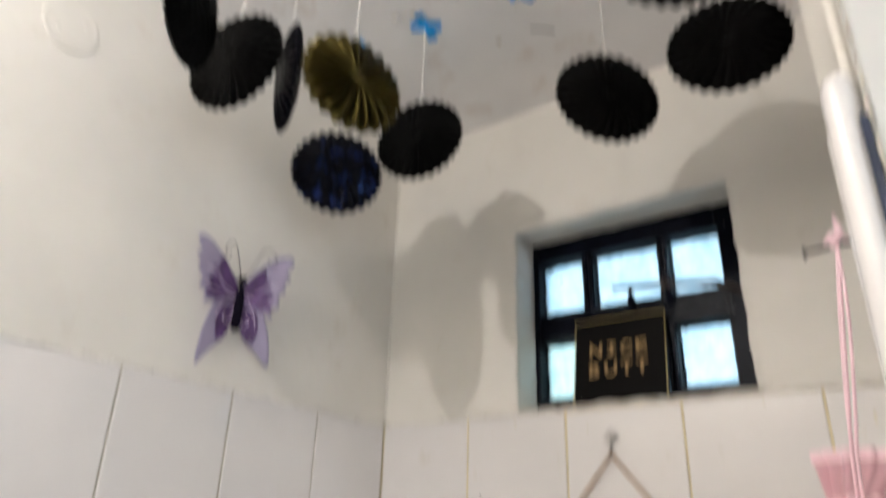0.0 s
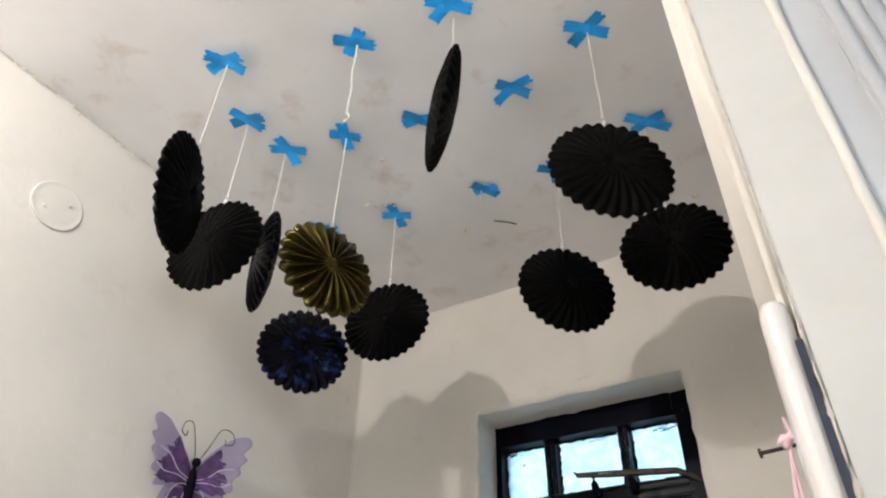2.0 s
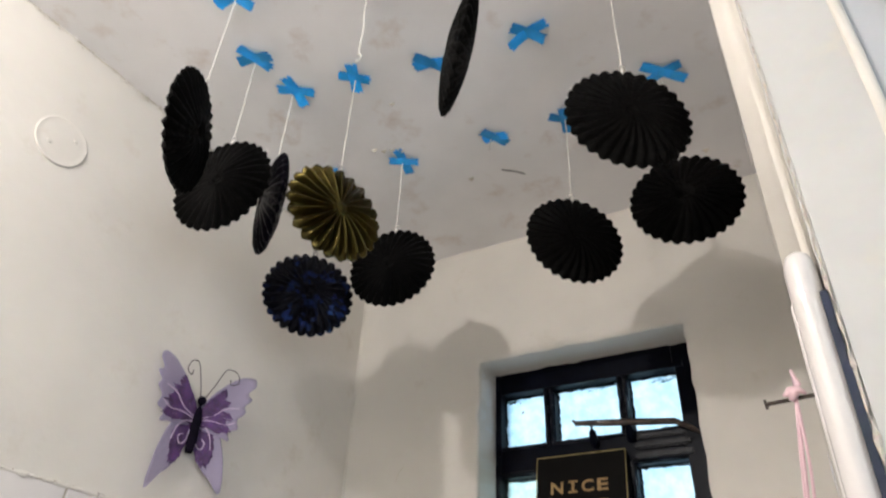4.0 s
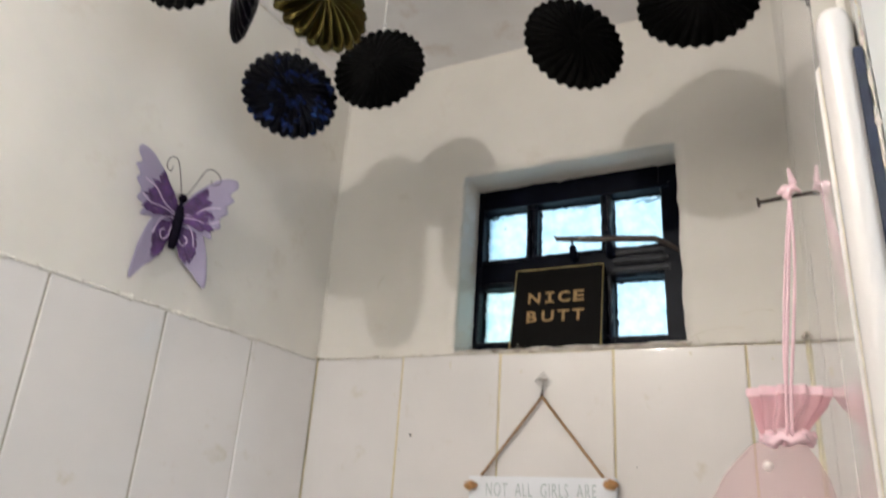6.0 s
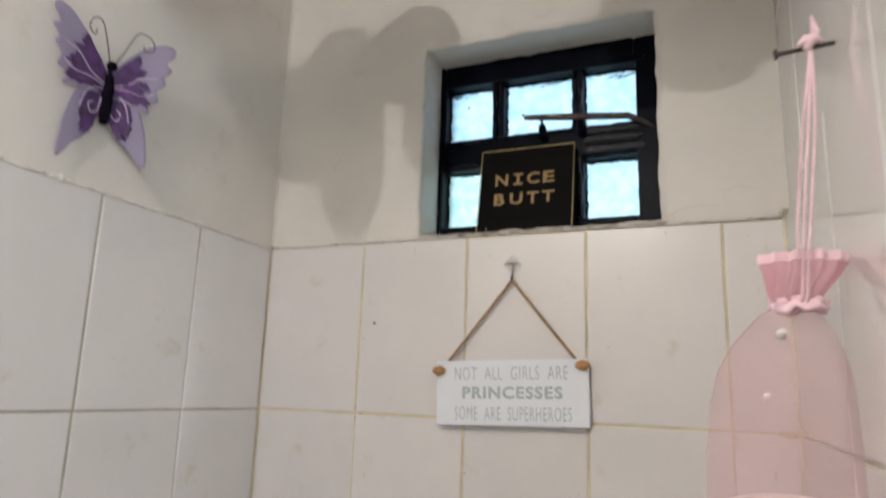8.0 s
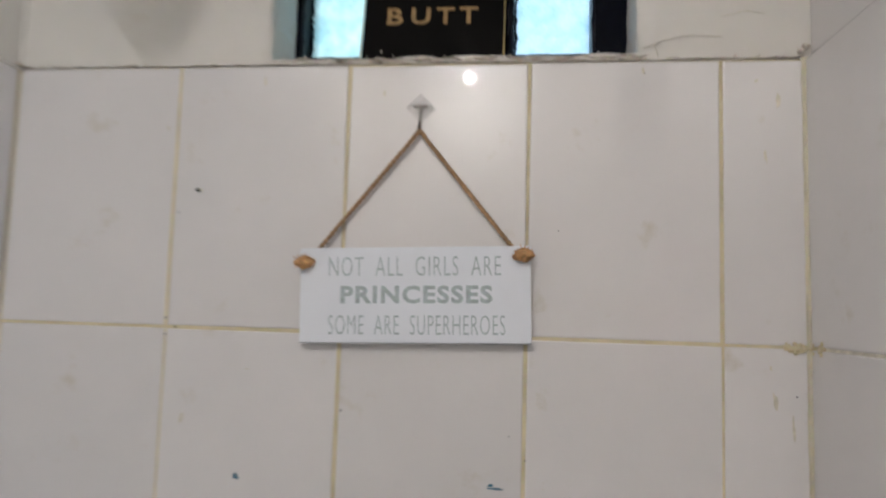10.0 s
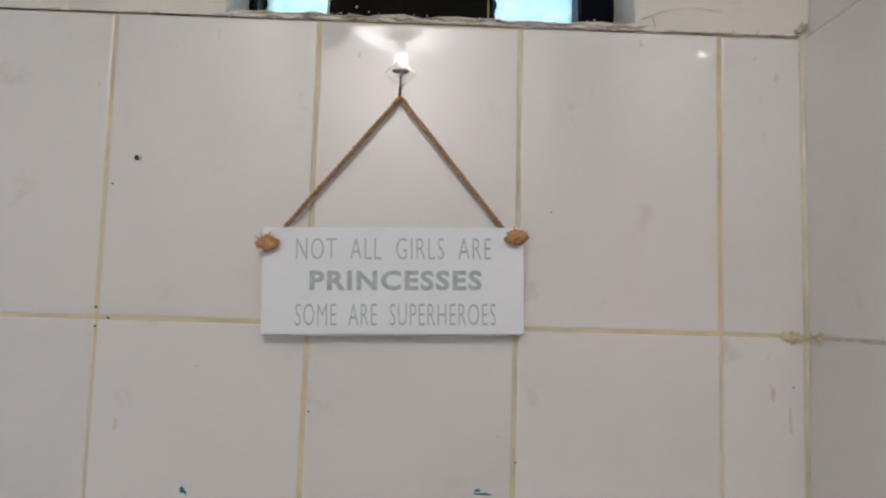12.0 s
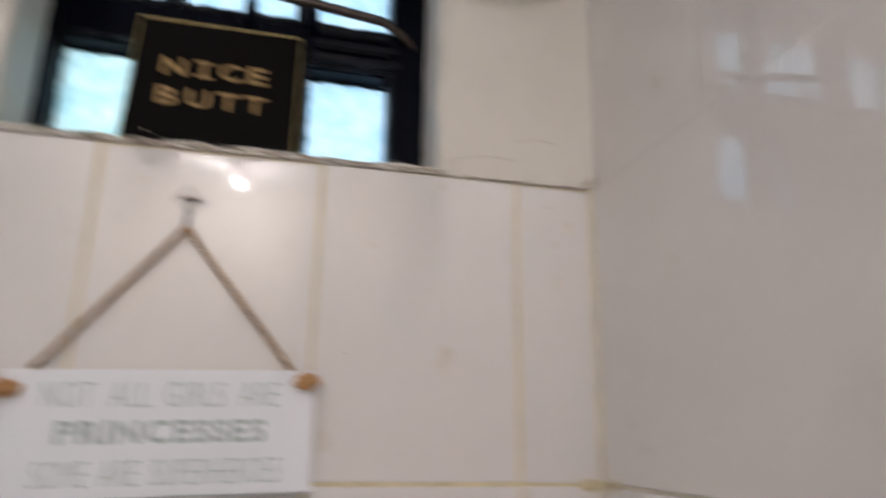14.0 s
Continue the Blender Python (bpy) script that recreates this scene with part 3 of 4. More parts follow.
part("casing_back", box(0.803, 0.86, J - 0.0065, J + 0.03, 0, 2.36), JAMB, jamb)
part("tile_trim", lathe([(0.0092, 0.0), (0.0092, TILE_TOP + 0.009), (0.0086, TILE_TOP + 0.015), (0.007, TILE_TOP + 0.020), (0.004, TILE_TOP + 0.0225)], 20), TILE, jamb, "cream rounded edge tile", smooth=True).location = (XR + 0.0205, J + 0.006, 0)

# ---- the window ----
window = tagged(new("window_1"), "small black-painted steel window with six obscured panes", "window", kind="structure")
wf = 0.084
PX = ((0.117, 0.211), (0.233, 0.361), (0.382, 0.473))
PZ = ((1.842, 1.949), (2.011, 2.118))


def bar(x0, x1, z0, z1, y0=wf, y1=wf + 0.04, bevel=0.003, name="frame_bar", mat=DARK_FRAME):
    return part(name, box(x0, x1, y0, y1, z0, z1, bevel), mat, window)


bar(0.098, 0.1155, 1.800, 2.170, wf - 0.006)
bar(0.4745, 0.522, 1.800, 2.170, wf - 0.006)
bar(0.1155, 0.4745, 2.1195, 2.170, wf - 0.004)
bar(0.1155, 0.4745, 1.800, 1.8405, wf - 0.003)
bar(0.1155, 0.4745, 1.9505, 2.0095, wf)
bar(0.2125, 0.2315, 2.0095, 2.1195, wf + 0.004)
bar(0.3625, 0.3805, 2.0095, 2.1195, wf + 0.002)
bar(0.2125, 0.2315, 1.8405, 1.9505, wf + 0.004)
bar(0.3625, 0.3805, 1.8405, 1.9505, wf + 0.002)
bar(0.112, 0.122, 1.99, 2.125, wf - 0.011, wf - 0.006, 0.001, "sash_lip")
bar(0.112, 0.490, 2.117, 2.127, wf - 0.009, wf - 0.004, 0.001, "sash_lip")
bar(0.384, 0.486, 1.956, 1.966, wf - 0.012, wf, 0.002, "glazing_ledge", LIT_GLOSS_FRAME)
bar(0.384, 0.486, 1.974, 1.986, wf - 0.009, wf, 0.003, "glazing_ledge", LIT_GLOSS_FRAME)
bar(0.384, 0.484, 1.993, 2.002, wf - 0.006, wf, 0.002, "glazing_ledge", LIT_GLOSS_FRAME)
for (x0, x1) in PX:
    for j, (z0, z1) in enumerate(PZ):
        p = part("pane", box(x0 - 0.004, x1 + 0.004, 0.113, 0.117, z0 - 0.004, z1 + 0.004), PANE_LEAFY if j == 0 and x0 < 0.2 else PANE, window)
        if j and x0 > 0.2:
            # brushed traces of blue-green paint under the top edge
            for k in range(7 if x0 > 0.35 else 4):
                q = 0.45 + 0.5 * noise.noise(Vector((k * 2.7, x0 * 30, 0)))
                cx, cz = x0 + (x1 - x0) * (0.60 + 0.06 * k), z1 - 0.004 - 0.012 * abs(noise.noise(Vector((k * 1.9, 4, x0 * 9))))
                stroke = line((cx - 0.016, 0.1125, cz - 0.006 * q), (cx + 0.012, 0.1125, cz + 0.005 * q), 14, 0.003, k + x0 * 50, 120)
                part("paint_stroke", tube(stroke, [0.0003 + 0.0011 * abs(noise.noise(Vector((i * 0.5, k, x0)))) for i in range(14)], 5, 0.8, k), TEAL, p)
        elif j:
            crumbs("paint_smear", (x0 + 0.004, 0.1126, z1 - 0.005), (x0 + 0.024, 0.1126, z1 - 0.003), 22, 0.0028, (0.004, 0.0001, 0.003), PAINT_SMEAR, p, 8)
            crumbs("paint_smear", (x0 + 0.034, 0.1126, z1 - 0.034), (x0 + 0.038, 0.1126, z1 - 0.026), 6, 0.0016, (0.0006, 0.0001, 0.001), PAINT_SMEAR, p, 9)
        # crumbs of putty and paint along the edges of the pane
        part("putty", tube(line((x0 - 0.001, 0.1105, z1), (x1 + 0.001, 0.1105, z1 - 0.001), 60, 0.0022, x0 * 90 + j, 110), 0.0017, 6, 1.4, 31 + j), DARK_FRAME, p)
        part("putty", tube(line((x0, 0.1105, z0), (x0, 0.1105, z1), 50, 0.0022, x0 * 70 + j, 160), 0.0016, 6, 1.6, 41 + j), DARK_FRAME, p)
        part("putty", tube(line((x0, 0.1105, z0), (x1, 0.1105, z0), 50, 0.0022, x0 * 50 + j, 160), 0.0016, 6, 1.5, 51 + j), DARK_FRAME, p)

# stepped sash lips round the panes, lumpy with old paint
for k, (x0, x1) in enumerate(PX):
    for j, (z0, z1) in enumerate(PZ):
        for a, b in (((x0 - 0.005, z0 - 0.006), (x0 - 0.005, z1 + 0.006)), ((x1 + 0.005, z0 - 0.006), (x1 + 0.005, z1 + 0.006)), ((x0 - 0.005, z1 + 0.006), (x1 + 0.005, z1 + 0.006)), ((x0 - 0.005, z0 - 0.006), (x1 + 0.005, z0 - 0.006))):
            part("sash_lip", tube(line((a[0], wf - 0.001, a[1]), (b[0], wf - 0.001, b[1]), 24, 0.0009, k * 5 + j * 3 + a[0] * 40, 90), 0.0036, 8, 0.5, k + j), LIT_GLOSS_FRAME, window)

stay = thing("window_stay", pose(0, 0.016, 0.003), "rusty steel window stay bar on its pegs", "window stay")
bm = tube([(0.281, 0.046, 2.028), (0.345, 0.047, 2.021), (0.405, 0.048, 2.015), (0.463, 0.050, 2.009), (0.485, 0.055, 1.998), (0.503, 0.062, 1.986)], [0.0045, 0.0062, 0.006, 0.0055, 0.005, 0.003], 10, 0.15, flat=1.0)
part("bar", bm, RUST, stay)
part("tip", tube([(0.281, 0.046, 2.029), (0.277, 0.045, 2.034)], 0.0022, 8), RUST, stay)
part("paint_patch", tube([(0.325, 0.0435, 2.0235), (0.350, 0.0435, 2.0205)], 0.0028, 8, flat=0.5), CHIPPED, stay)
for x, z in ((0.3116, 1.994), (0.3804, 1.996)):
    part("peg", tube([(x, 0.067, z - 0.004), (x, 0.060, z), (x, 0.050, z + 0.016), (x, 0.048, z + 0.026)], [0.009, 0.0085, 0.006, 0.004], 10, 0.3), DARK_FRAME, stay)

# ---- wall tiles, hook, sign, butterfly, bag, fans ----
art = thing("box_sign", pose(0.2855, 0.036, 1.8105, -10, 0, 0), "small black box sign with gold words leaning in the window", "sign")
art_box = part("box", box(-0.0835, 0.0835, 0, 0.018, 0.0, 0.165, 0.001), BOX_BLACK, art)
for a in (((-0.0845, 0, 0.001), (-0.0845, 0, 0.165)), ((0.0845, 0, 0.001), (0.0845, 0, 0.165)), ((-0.0845, 0, 0.1655), (0.0845, 0, 0.1655))):
    part("edge", tube(a, 0.0010, 6), GOLD_EDGE, art_box)
for letter, x, z, wide in (("N", -0.0427, 0.104, 0.0235), ("I", -0.0126, 0.104, 0.0052), ("C", 0.0148, 0.104, 0.0225), ("E", 0.0424, 0.104, 0.0200),
                           ("B", -0.0448, 0.066, 0.0195), ("U", -0.0140, 0.066, 0.0230), ("T", 0.0155, 0.066, 0.0215), ("T", 0.0430, 0.066, 0.0215)):
    lettering("letter", letter, wide, 0.0225, GOLD_INK, art_box, pose(-0.001 + x, -0.0005, z, 90), 0.022)
for z in (0.0945, 0.1135):
    part("serif", box(-0.0220, -0.0052, -0.0008, 0.0, z - 0.0018, z + 0.0018), GOLD_INK, art_box)

hook = thing("adhesive_hook", pose(0.2815, 0, 1.748), "clear plastic diamond adhesive hook on the tile", "hook")
bm = box(-0.0115, 0.0115, -0.0025, -0.0004, -0.0115, 0.0115, 0.0008)
bmesh.ops.rotate(bm, verts=bm.verts, cent=(0, 0, 0), matrix=Matrix.Rotation(radians(45), 3, "Y"))
part("plate", bm, CLEAR, hook)
part("wire_hook", tube(arc([(0, -0.003, 0.004), (0, -0.0045, -0.008), (0, -0.006, -0.016)], 8), 0.0012, 8), STEEL, hook, "dull steel wire")
part("hook_end", tube(arc([(0, -0.006, -0.016), (0, -0.0065, -0.027), (0, -0.011, -0.028), (0, -0.012, -0.022)], 12), 0.0013, 8), RUST, hook, "rusty hook end")
part("crossbar", tube([(-0.0075, -0.0034, 0.002), (0.0075, -0.0034, 0.002)], 0.0016, 8), STEEL, hook)

SIGN_POSE = pose(0.2818, -0.006, 1.5428, 0, -1.6, 0)
sign = thing("hanging_sign", SIGN_POSE, "white wooden sign with grey words hanging on jute twine", "sign")
board = part("board", box(-0.1235, 0.1235, -0.0085, 0.0, -0.0505, 0.0505, 0.0012), SIGN_WHITE, sign)
# grey strip that paints the shaded lower edge of the board
part("board_shade_edge", box(-0.1233, 0.1233, -0.0078, -0.0008, -0.0518, -0.0506), SIGN_SIDE, board)
F = -0.0086
lettering("lettering", "NOT  ALL  GIRLS  ARE", 0.184, 0.0205, SIGN_GREY, board, pose(0.0005, F, 0.0300, 90), -0.012, 1.12)
lettering("lettering", "PRINCESSES", 0.162, 0.0190, SIGN_GREY, board, pose(0.0025, F, 0.0000, 90), 0.034, 1.14)
lettering("lettering", "SOME  ARE  SUPERHEROES", 0.188, 0.0205, SIGN_GREY, board, pose(0.0025, F, -0.0320, 90), -0.012, 1.12)
inv = SIGN_POSE.inverted()
apex = inv @ Vector((0.2822, -0.0095, 1.7205))
for s, kx, kz in ((-1, -0.1175, 0.0345), (1, 0.1165, 0.0405)):
    p0 = Vector((s * 0.104, -0.004, 0.0500))
    d = (apex - p0).normalized()
    side = d.cross(Vector((0, 1, 0)))
    bm = bmesh.new()
    for k in (0, math.pi):
        tube([p0.lerp(apex, i / 150) + 0.0012 * (side * math.cos(i * 0.62 + k) + Vector((0, 1, 0)) * math.sin(i * 0.62 + k)) for i in range(151)], 0.0015, 6, 0.3, k, bm)
    part("twine", bm, TWINE, sign)
    bm = bmesh.new()
    bmesh.ops.create_icosphere(bm, subdivisions=3, radius=0.0092)
    for v in bm.verts:
        v.co *= 1 + 0.35 * noise.noise(v.co * 260 + Vector((s * 9, 0, 0)))
        v.co.x *= 1.15
        v.co.z *= 0.75
        v.co += Vector((kx, -0.013, kz))
    knot = part("knot", bm, FRAY, sign, "frayed orange-brown twine knot", smooth=True)
    for k in range(14):
        a = 2 * math.pi * k / 14 + s
        d = Vector((math.cos(a), -0.5, math.sin(a) * 0.8))
        c = Vector((kx, -0.014, kz))
        part("frayed_end", tube([c + d * 0.006, c + d * (0.0095 + 0.0012 * (k % 3)) + Vector((0, -0.001, 0.001))], [0.0009, 0.0003], 4), FRAY, knot)
part("loop", tube([apex + Vector((-0.006, 0, -0.006)), apex + Vector((0, -0.001, 0.0015)), apex + Vector((0.006, 0, -0.006))], 0.0024, 8, 0.4), TWINE, sign)


# butterfly on the west wall: local x runs along the wall (world y), z up, and -y away from the wall
fly = thing("butterfly", pose(-0.196, -0.419, 1.936, 0, 0, 90) @ pose(0, 0, 0, 0, 0, 0), "purple and lilac gauze butterfly decoration on the wall", "wall decoration")


def wing(name, outline, mat, lift, off, scallop=0.0, n=64, parent=None, ragged=0.0):
    """A gauze wing from an outline in the wall's plane; it bends away from the wall towards the tip."""
    pts = arc(outline, n)
    c = sum(pts, Vector()) / len(pts)
    bm = bmesh.new()
    rings = []
    root = Vector(outline[0])
    for s in (0.0, 0.3, 0.55, 0.78, 0.92, 1.0):
        ring = []
        for i, p in enumerate(pts[:-1]):
            q = root.lerp(p, s)
            d = abs(q.x)
            w = 1 + scallop * abs(math.sin(i * 0.55)) * s
            q = root + (q - root) * (w + ragged * s * noise.noise(Vector((i * 1.7, off * 900, root.x * 99))))
            ring.append(bm.verts.new((q.x, -(off + lift * (d / 0.1) ** 1.3 + 0.0015 * noise.noise(q * 60)), q.z)) if s else None)
        rings.append(ring)
    centre = bm.verts.new((root.x, -off, root.z))
    m = len(rings[1])
    for i in range(m - 1):
        bm.faces.new((centre, rings[1][i], rings[1][i + 1]))
    for r0, r1 in zip(rings[1:], rings[2:]):
        for i in range(m - 1):
            bm.faces.new((r0[i], r1[i], r1[i + 1], r0[i + 1]))
    ob = part(name, bm, mat, parent or fly, smooth=True)
    so = ob.modifiers.new("thickness", "SOLIDIFY")
    so.thickness = 0.0008
    return ob


def vein(ctrl, lift, parent, r=0.0009, mat=None, name="vein"):
    pts = [Vector((p.x, -(0.0075 + lift * (abs(p.x) / 0.1) ** 1.3), p.z)) for p in arc([(x, 0, z) for x, z in ctrl], 26)]
    return part(name, tube(pts, r, 6), mat or PALE_VEIN, parent)


for s, wide, lift in ((-1, 1.0, 0.006), (1, 0.755, 0.066)):
    up = [(0.004, 0.030), (0.030, 0.075), (0.062, 0.112), (0.088, 0.122), (0.097, 0.104), (0.086, 0.084), (0.094, 0.070), (0.084, 0.052), (0.088, 0.038), (0.076, 0.024), (0.079, 0.008), (0.064, 0.000), (0.068, -0.014), (0.050, -0.010), (0.004, 0.000), (0.004, 0.030)]
    lo = [(0.003, 0.006), (0.030, 0.004), (0.053, -0.008), (0.064, -0.030), (0.072, -0.054), (0.076, -0.080), (0.0775, -0.100), (0.072, -0.107), (0.050, -0.084), (0.034, -0.072), (0.018, -0.052), (0.004, -0.022), (0.003, 0.006)]
    inner = [(0.004, 0.026), (0.020, 0.052), (0.040, 0.078), (0.046, 0.068), (0.044, 0.056), (0.054, 0.050), (0.050, 0.038), (0.062, 0.022), (0.054, 0.014), (0.062, 0.000), (0.044, -0.004), (0.004, 0.002), (0.004, 0.026)]
    inlow = [(0.003, 0.004), (0.026, 0.002), (0.042, -0.012), (0.046, -0.034), (0.042, -0.052), (0.034, -0.058), (0.024, -0.054), (0.012, -0.038), (0.003, -0.018), (0.003, 0.004)]
    up = [(x * wide, z if z < 0.03 else 0.03 + (z - 0.03) * (0.66 if s < 0 else 0.74)) for x, z in up]
    inner = [(x * wide * 1.08, z if z < 0.03 else 0.03 + (z - 0.03) * 0.84) for x, z in inner]
    lo = [(x * (0.82 if s < 0 else 0.73), z * (1.05 if s < 0 else 0.91)) for x, z in lo]
    inlow = [(x * (0.82 if s < 0 else 0.76), z * (1.16 if s < 0 else 1.06)) for x, z in inlow]
    three = lambda L: [(s * x, 0, z) for x, z in L]
    lower = wing("lower_wing", three(lo), LILAC, lift, 0.004)
    upper = wing("upper_wing", three(up), LILAC, lift, 0.006, 0.02)
    wing("purple_patch", three(inner), PURPLE, lift, 0.0072, parent=upper, ragged=0.20)
    wing("purple_patch", three(inlow), PURPLE, lift, 0.0056, parent=lower, ragged=0.20)
    for ctrl in ([(0.004, 0.012), (0.030, 0.020), (0.050, 0.036), (0.074, 0.042)], [(0.004, 0.008), (0.030, 0.012), (0.056, 0.010), (0.074, 0.018)],
                 [(0.004, 0.004), (0.022, 0.000), (0.034, -0.014), (0.040, -0.034)], [(0.008, -0.010), (0.012, -0.030), (0.022, -0.036), (0.027, -0.026), (0.020, -0.020)]):
        vein([(s * x * wide, z) for x, z in ctrl], lift, upper if ctrl[1][1] > 0.005 else lower)
    part("antenna", tube([Vector((p.x, -0.009 - (0.6 * abs(p.x) if s > 0 else 0), p.z)) for p in arc([(s * 0.002, 0, 0.040), (s * (0.010 if s < 0 else 0.013), 0, 0.068), *[(s * x * (1.04 if s < 0 else 1.14), 0, z + (0.002 if s < 0 else 0.005)) for x, z in ((0.022, 0.096), (0.036, 0.094), (0.040, 0.078), (0.031, 0.072), (0.029, 0.081))]], 40)], 0.0008, 6), WIRE, fly, "curled black wire antenna")
bm = tube([(0, -0.009, z) for z in np.linspace(-0.045, 0.036, 14)], [0.003 + 0.0055 * math.sin(math.pi * min(1, (i + 1) / 13)) ** 0.5 for i in range(14)], 12, 0.15)
part("body", bm, BODY_BLACK, fly, "black padded body", smooth=True)
bm = bmesh.new()
bmesh.ops.create_icosphere(bm, subdivisions=3, radius=0.0072, matrix=Matrix.Translation((0, -0.0105, 0.040)))
part("head", bm, BODY_BLACK, fly, smooth=True)

# painted-over round cover on the west wall
cover = thing("junction_cover", pose(XL + 0.0002, -0.777, 2.260, 0, 90, 0), "round cover plate painted over with the wall", "cover plate")
part("plate", lathe([(0.0408, -0.002), (0.0405, 0.0012), (0.0395, 0.0020), (0.0380, 0.0013), (0.030, 0.0018), (0.001, 0.0022)], 48), PLASTER, cover, smooth=True)
for dy in (-0.017, 0.017):
    part("screw", lathe([(0.0040, 0.001), (0.0037, 0.0032), (0.002, 0.0036)], 12), PLASTER, cover).location = (-0.75 * dy, dy, 0)

# nail and pink pouch
nail = thing("nail", pose(XR + 0.0103, -0.456, 1.832), "long rusty nail driven into the tiled wall", "nail")
part("shank", tube([(0.01, 0, 0.002), (-0.043, 0, -0.002)], 0.0019, 10), RUST, nail)
part("head", tube([(-0.043, 0, -0.002), (-0.0455, 0, -0.0022)], 0.0046, 12), RUST, nail)
BAGX = 0.633
pouch = thing("drawstring_pouch", pose(BAGX, -0.456, 1.425), "sheer pink organza drawstring pouch hanging from a nail", "pouch")


def gauze(profile, squash, folds, fold, seed, sides=96):
    """A soft bag: (height, half width, offset in x) rings with folds that grow towards the gather."""
    bm = bmesh.new()
    rings = []
    for z, r, dx, f in profile:
        ring = []
        for k in range(sides):
            t = 2 * math.pi * k / sides
            q = 1 + f * fold * (math.cos(folds * t + 2 * noise.noise(Vector((z * 12, seed, 0)))) + 0.6 * noise.noise(Vector((math.cos(t) * 3, math.sin(t) * 3, z * 14 + seed))))
            ring.append(bm.verts.new((dx + r * q * math.cos(t), r * q * squash * math.sin(t), z)))
        rings.append(ring)
    for r0, r1 in zip(rings, rings[1:]):
        for k in range(sides):
            bm.faces.new((r0[k], r0[(k + 1) % sides], r1[(k + 1) % sides], r1[k]))
    return bm


part("body", gauze([(0.000, 0.020, 0, 0.2), (0.001, 0.047, 0, 0.2), (0.008, 0.054, 0, 0.2), (0.040, 0.0545, 0, 0.25), (0.080, 0.0535, 0.001, 0.3), (0.115, 0.0505, 0.003, 0.4), (0.140, 0.046, 0.005, 0.6), (0.158, 0.039, 0.008, 0.8), (0.172, 0.030, 0.011, 1.0), (0.183, 0.0215, 0.013, 1.2), (0.190, 0.0165, 0.020, 1.4)], 0.62, 9, 0.05, 1), PINK_GAUZE, pouch, smooth=True)
frill = part("frill", gauze([(0.190, 0.0165, 0.020, 1.4), (0.197, 0.0180, 0.018, 1.8), (0.206, 0.0215, 0.021, 2.2), (0.215, 0.0250, 0.0245, 2.5), (0.224, 0.0275, 0.0255, 2.8)], 0.7, 11, 0.055, 1, 154), PINK_FRILL, pouch, smooth=True)
part("frill_hem", gauze([(0.2236, 0.0278, 0.0255, 2.8), (0.2268, 0.0284, 0.0256, 3.0), (0.2310, 0.0272, 0.0256, 3.3)], 0.7, 11, 0.055, 1, 154), PINK_RIBBON, frill, "shiny pink hem", smooth=True)
part("gather", tube([(0.020 + 0.0172 * (1 + 0.14 * math.cos(11 * t)) * math.cos(t), 0.0128 * (1 + 0.14 * math.cos(11 * t)) * math.sin(t), 0.191 + 0.003 * math.sin(7 * t)) for t in np.linspace(0, 2 * math.pi, 80)], [0.0034 + 0.0014 * math.sin(i * 1.9) for i in range(80)], 8, 0.7), PINK_RIBBON, pouch, "gathered pink ribbon", smooth=True)
part("bow", tube([(0.004, -0.012, 0.188), (0.011, -0.0165, 0.186), (0.017, -0.017, 0.191), (0.023, -0.0185, 0.186), (0.030, -0.017, 0.190), (0.036, -0.012, 0.187)], [0.0026, 0.0042, 0.0032, 0.0040, 0.0044, 0.0024], 9, 1.1, 3), PINK_RIBBON, pouch, "knotted pink ribbon bow", smooth=True)
KNOT = (0.044, -0.002, 0.410)
for x, y, bow in ((0.0210, -0.0215, 0.000), (0.0245, -0.0220, 0.001), (0.0200, 0.002, -0.002)):
    part("ribbon", tube(arc([(x, y * 0.9, 0.190), (x + 0.003, y * 1.18, 0.228), (x + 0.007 + bow, y * 0.9, 0.265), (x + 0.0155 + bow, y * 0.5, 0.34), KNOT], 28), 0.0018, 6, flat=0.5), PINK_RIBBON, pouch, "thin pink ribbon", smooth=True)
part("ribbon_knot", tube([(0.040, -0.004, 0.404), (0.044, -0.004, 0.410), (0.047, -0.003, 0.419), (0.045, -0.004, 0.434)], [0.003, 0.0048, 0.0030, 0.001], 8, 0.6, 4), PINK_RIBBON, pouch, smooth=True)
part("ribbon_knot", tube([(0.034, -0.003, 0.409), (0.040, -0.005, 0.413), (0.048, -0.004, 0.414), (0.053, -0.001, 0.410)], [0.0014, 0.0034, 0.0034, 0.0014], 8, 0.8, 9), PINK_RIBBON, pouch, smooth=True)
part("filling", gauze([(0.003, 0.020, 0, 0.6), (0.004, 0.045, 0, 1), (0.012, 0.050, 0, 1), (0.030, 0.049, 0, 1.2), (0.042, 0.040, 0.002, 1.6), (0.046, 0.026, 0.002, 2), (0.048, 0.012, 0.002, 2), (0.0485, 0.001, 0.002, 1)], 0.50, 5, 0.06, 7), WHITE_FILL, pouch, smooth=True)
part("bottom_seam", tube([(0.054 * math.cos(t), 0.0335 * math.sin(t), 0.0015) for t in np.linspace(0, 2 * math.pi, 60)], 0.0016, 6), PINK_FRILL, pouch, smooth=True)
bm = bmesh.new()
bmesh.ops.create_icosphere(bm, subdivisions=3, radius=0.0042, matrix=Matrix.Translation((0.005, -0.026, 0.166)))
part("bead", bm, WHITE_FILL, pouch, "small white ball: bead above, painted glint below", smooth=True)
# second, lower ball paints a moving highlight on the gauze
bm = bmesh.new()
bmesh.ops.create_icosphere(bm, subdivisions=3, radius=0.0024, matrix=Matrix.Translation((-0.008, -0.0325, 0.120)))
part("bead", bm, WHITE_FILL, pouch, "small white ball: bead above, painted glint below", smooth=True)

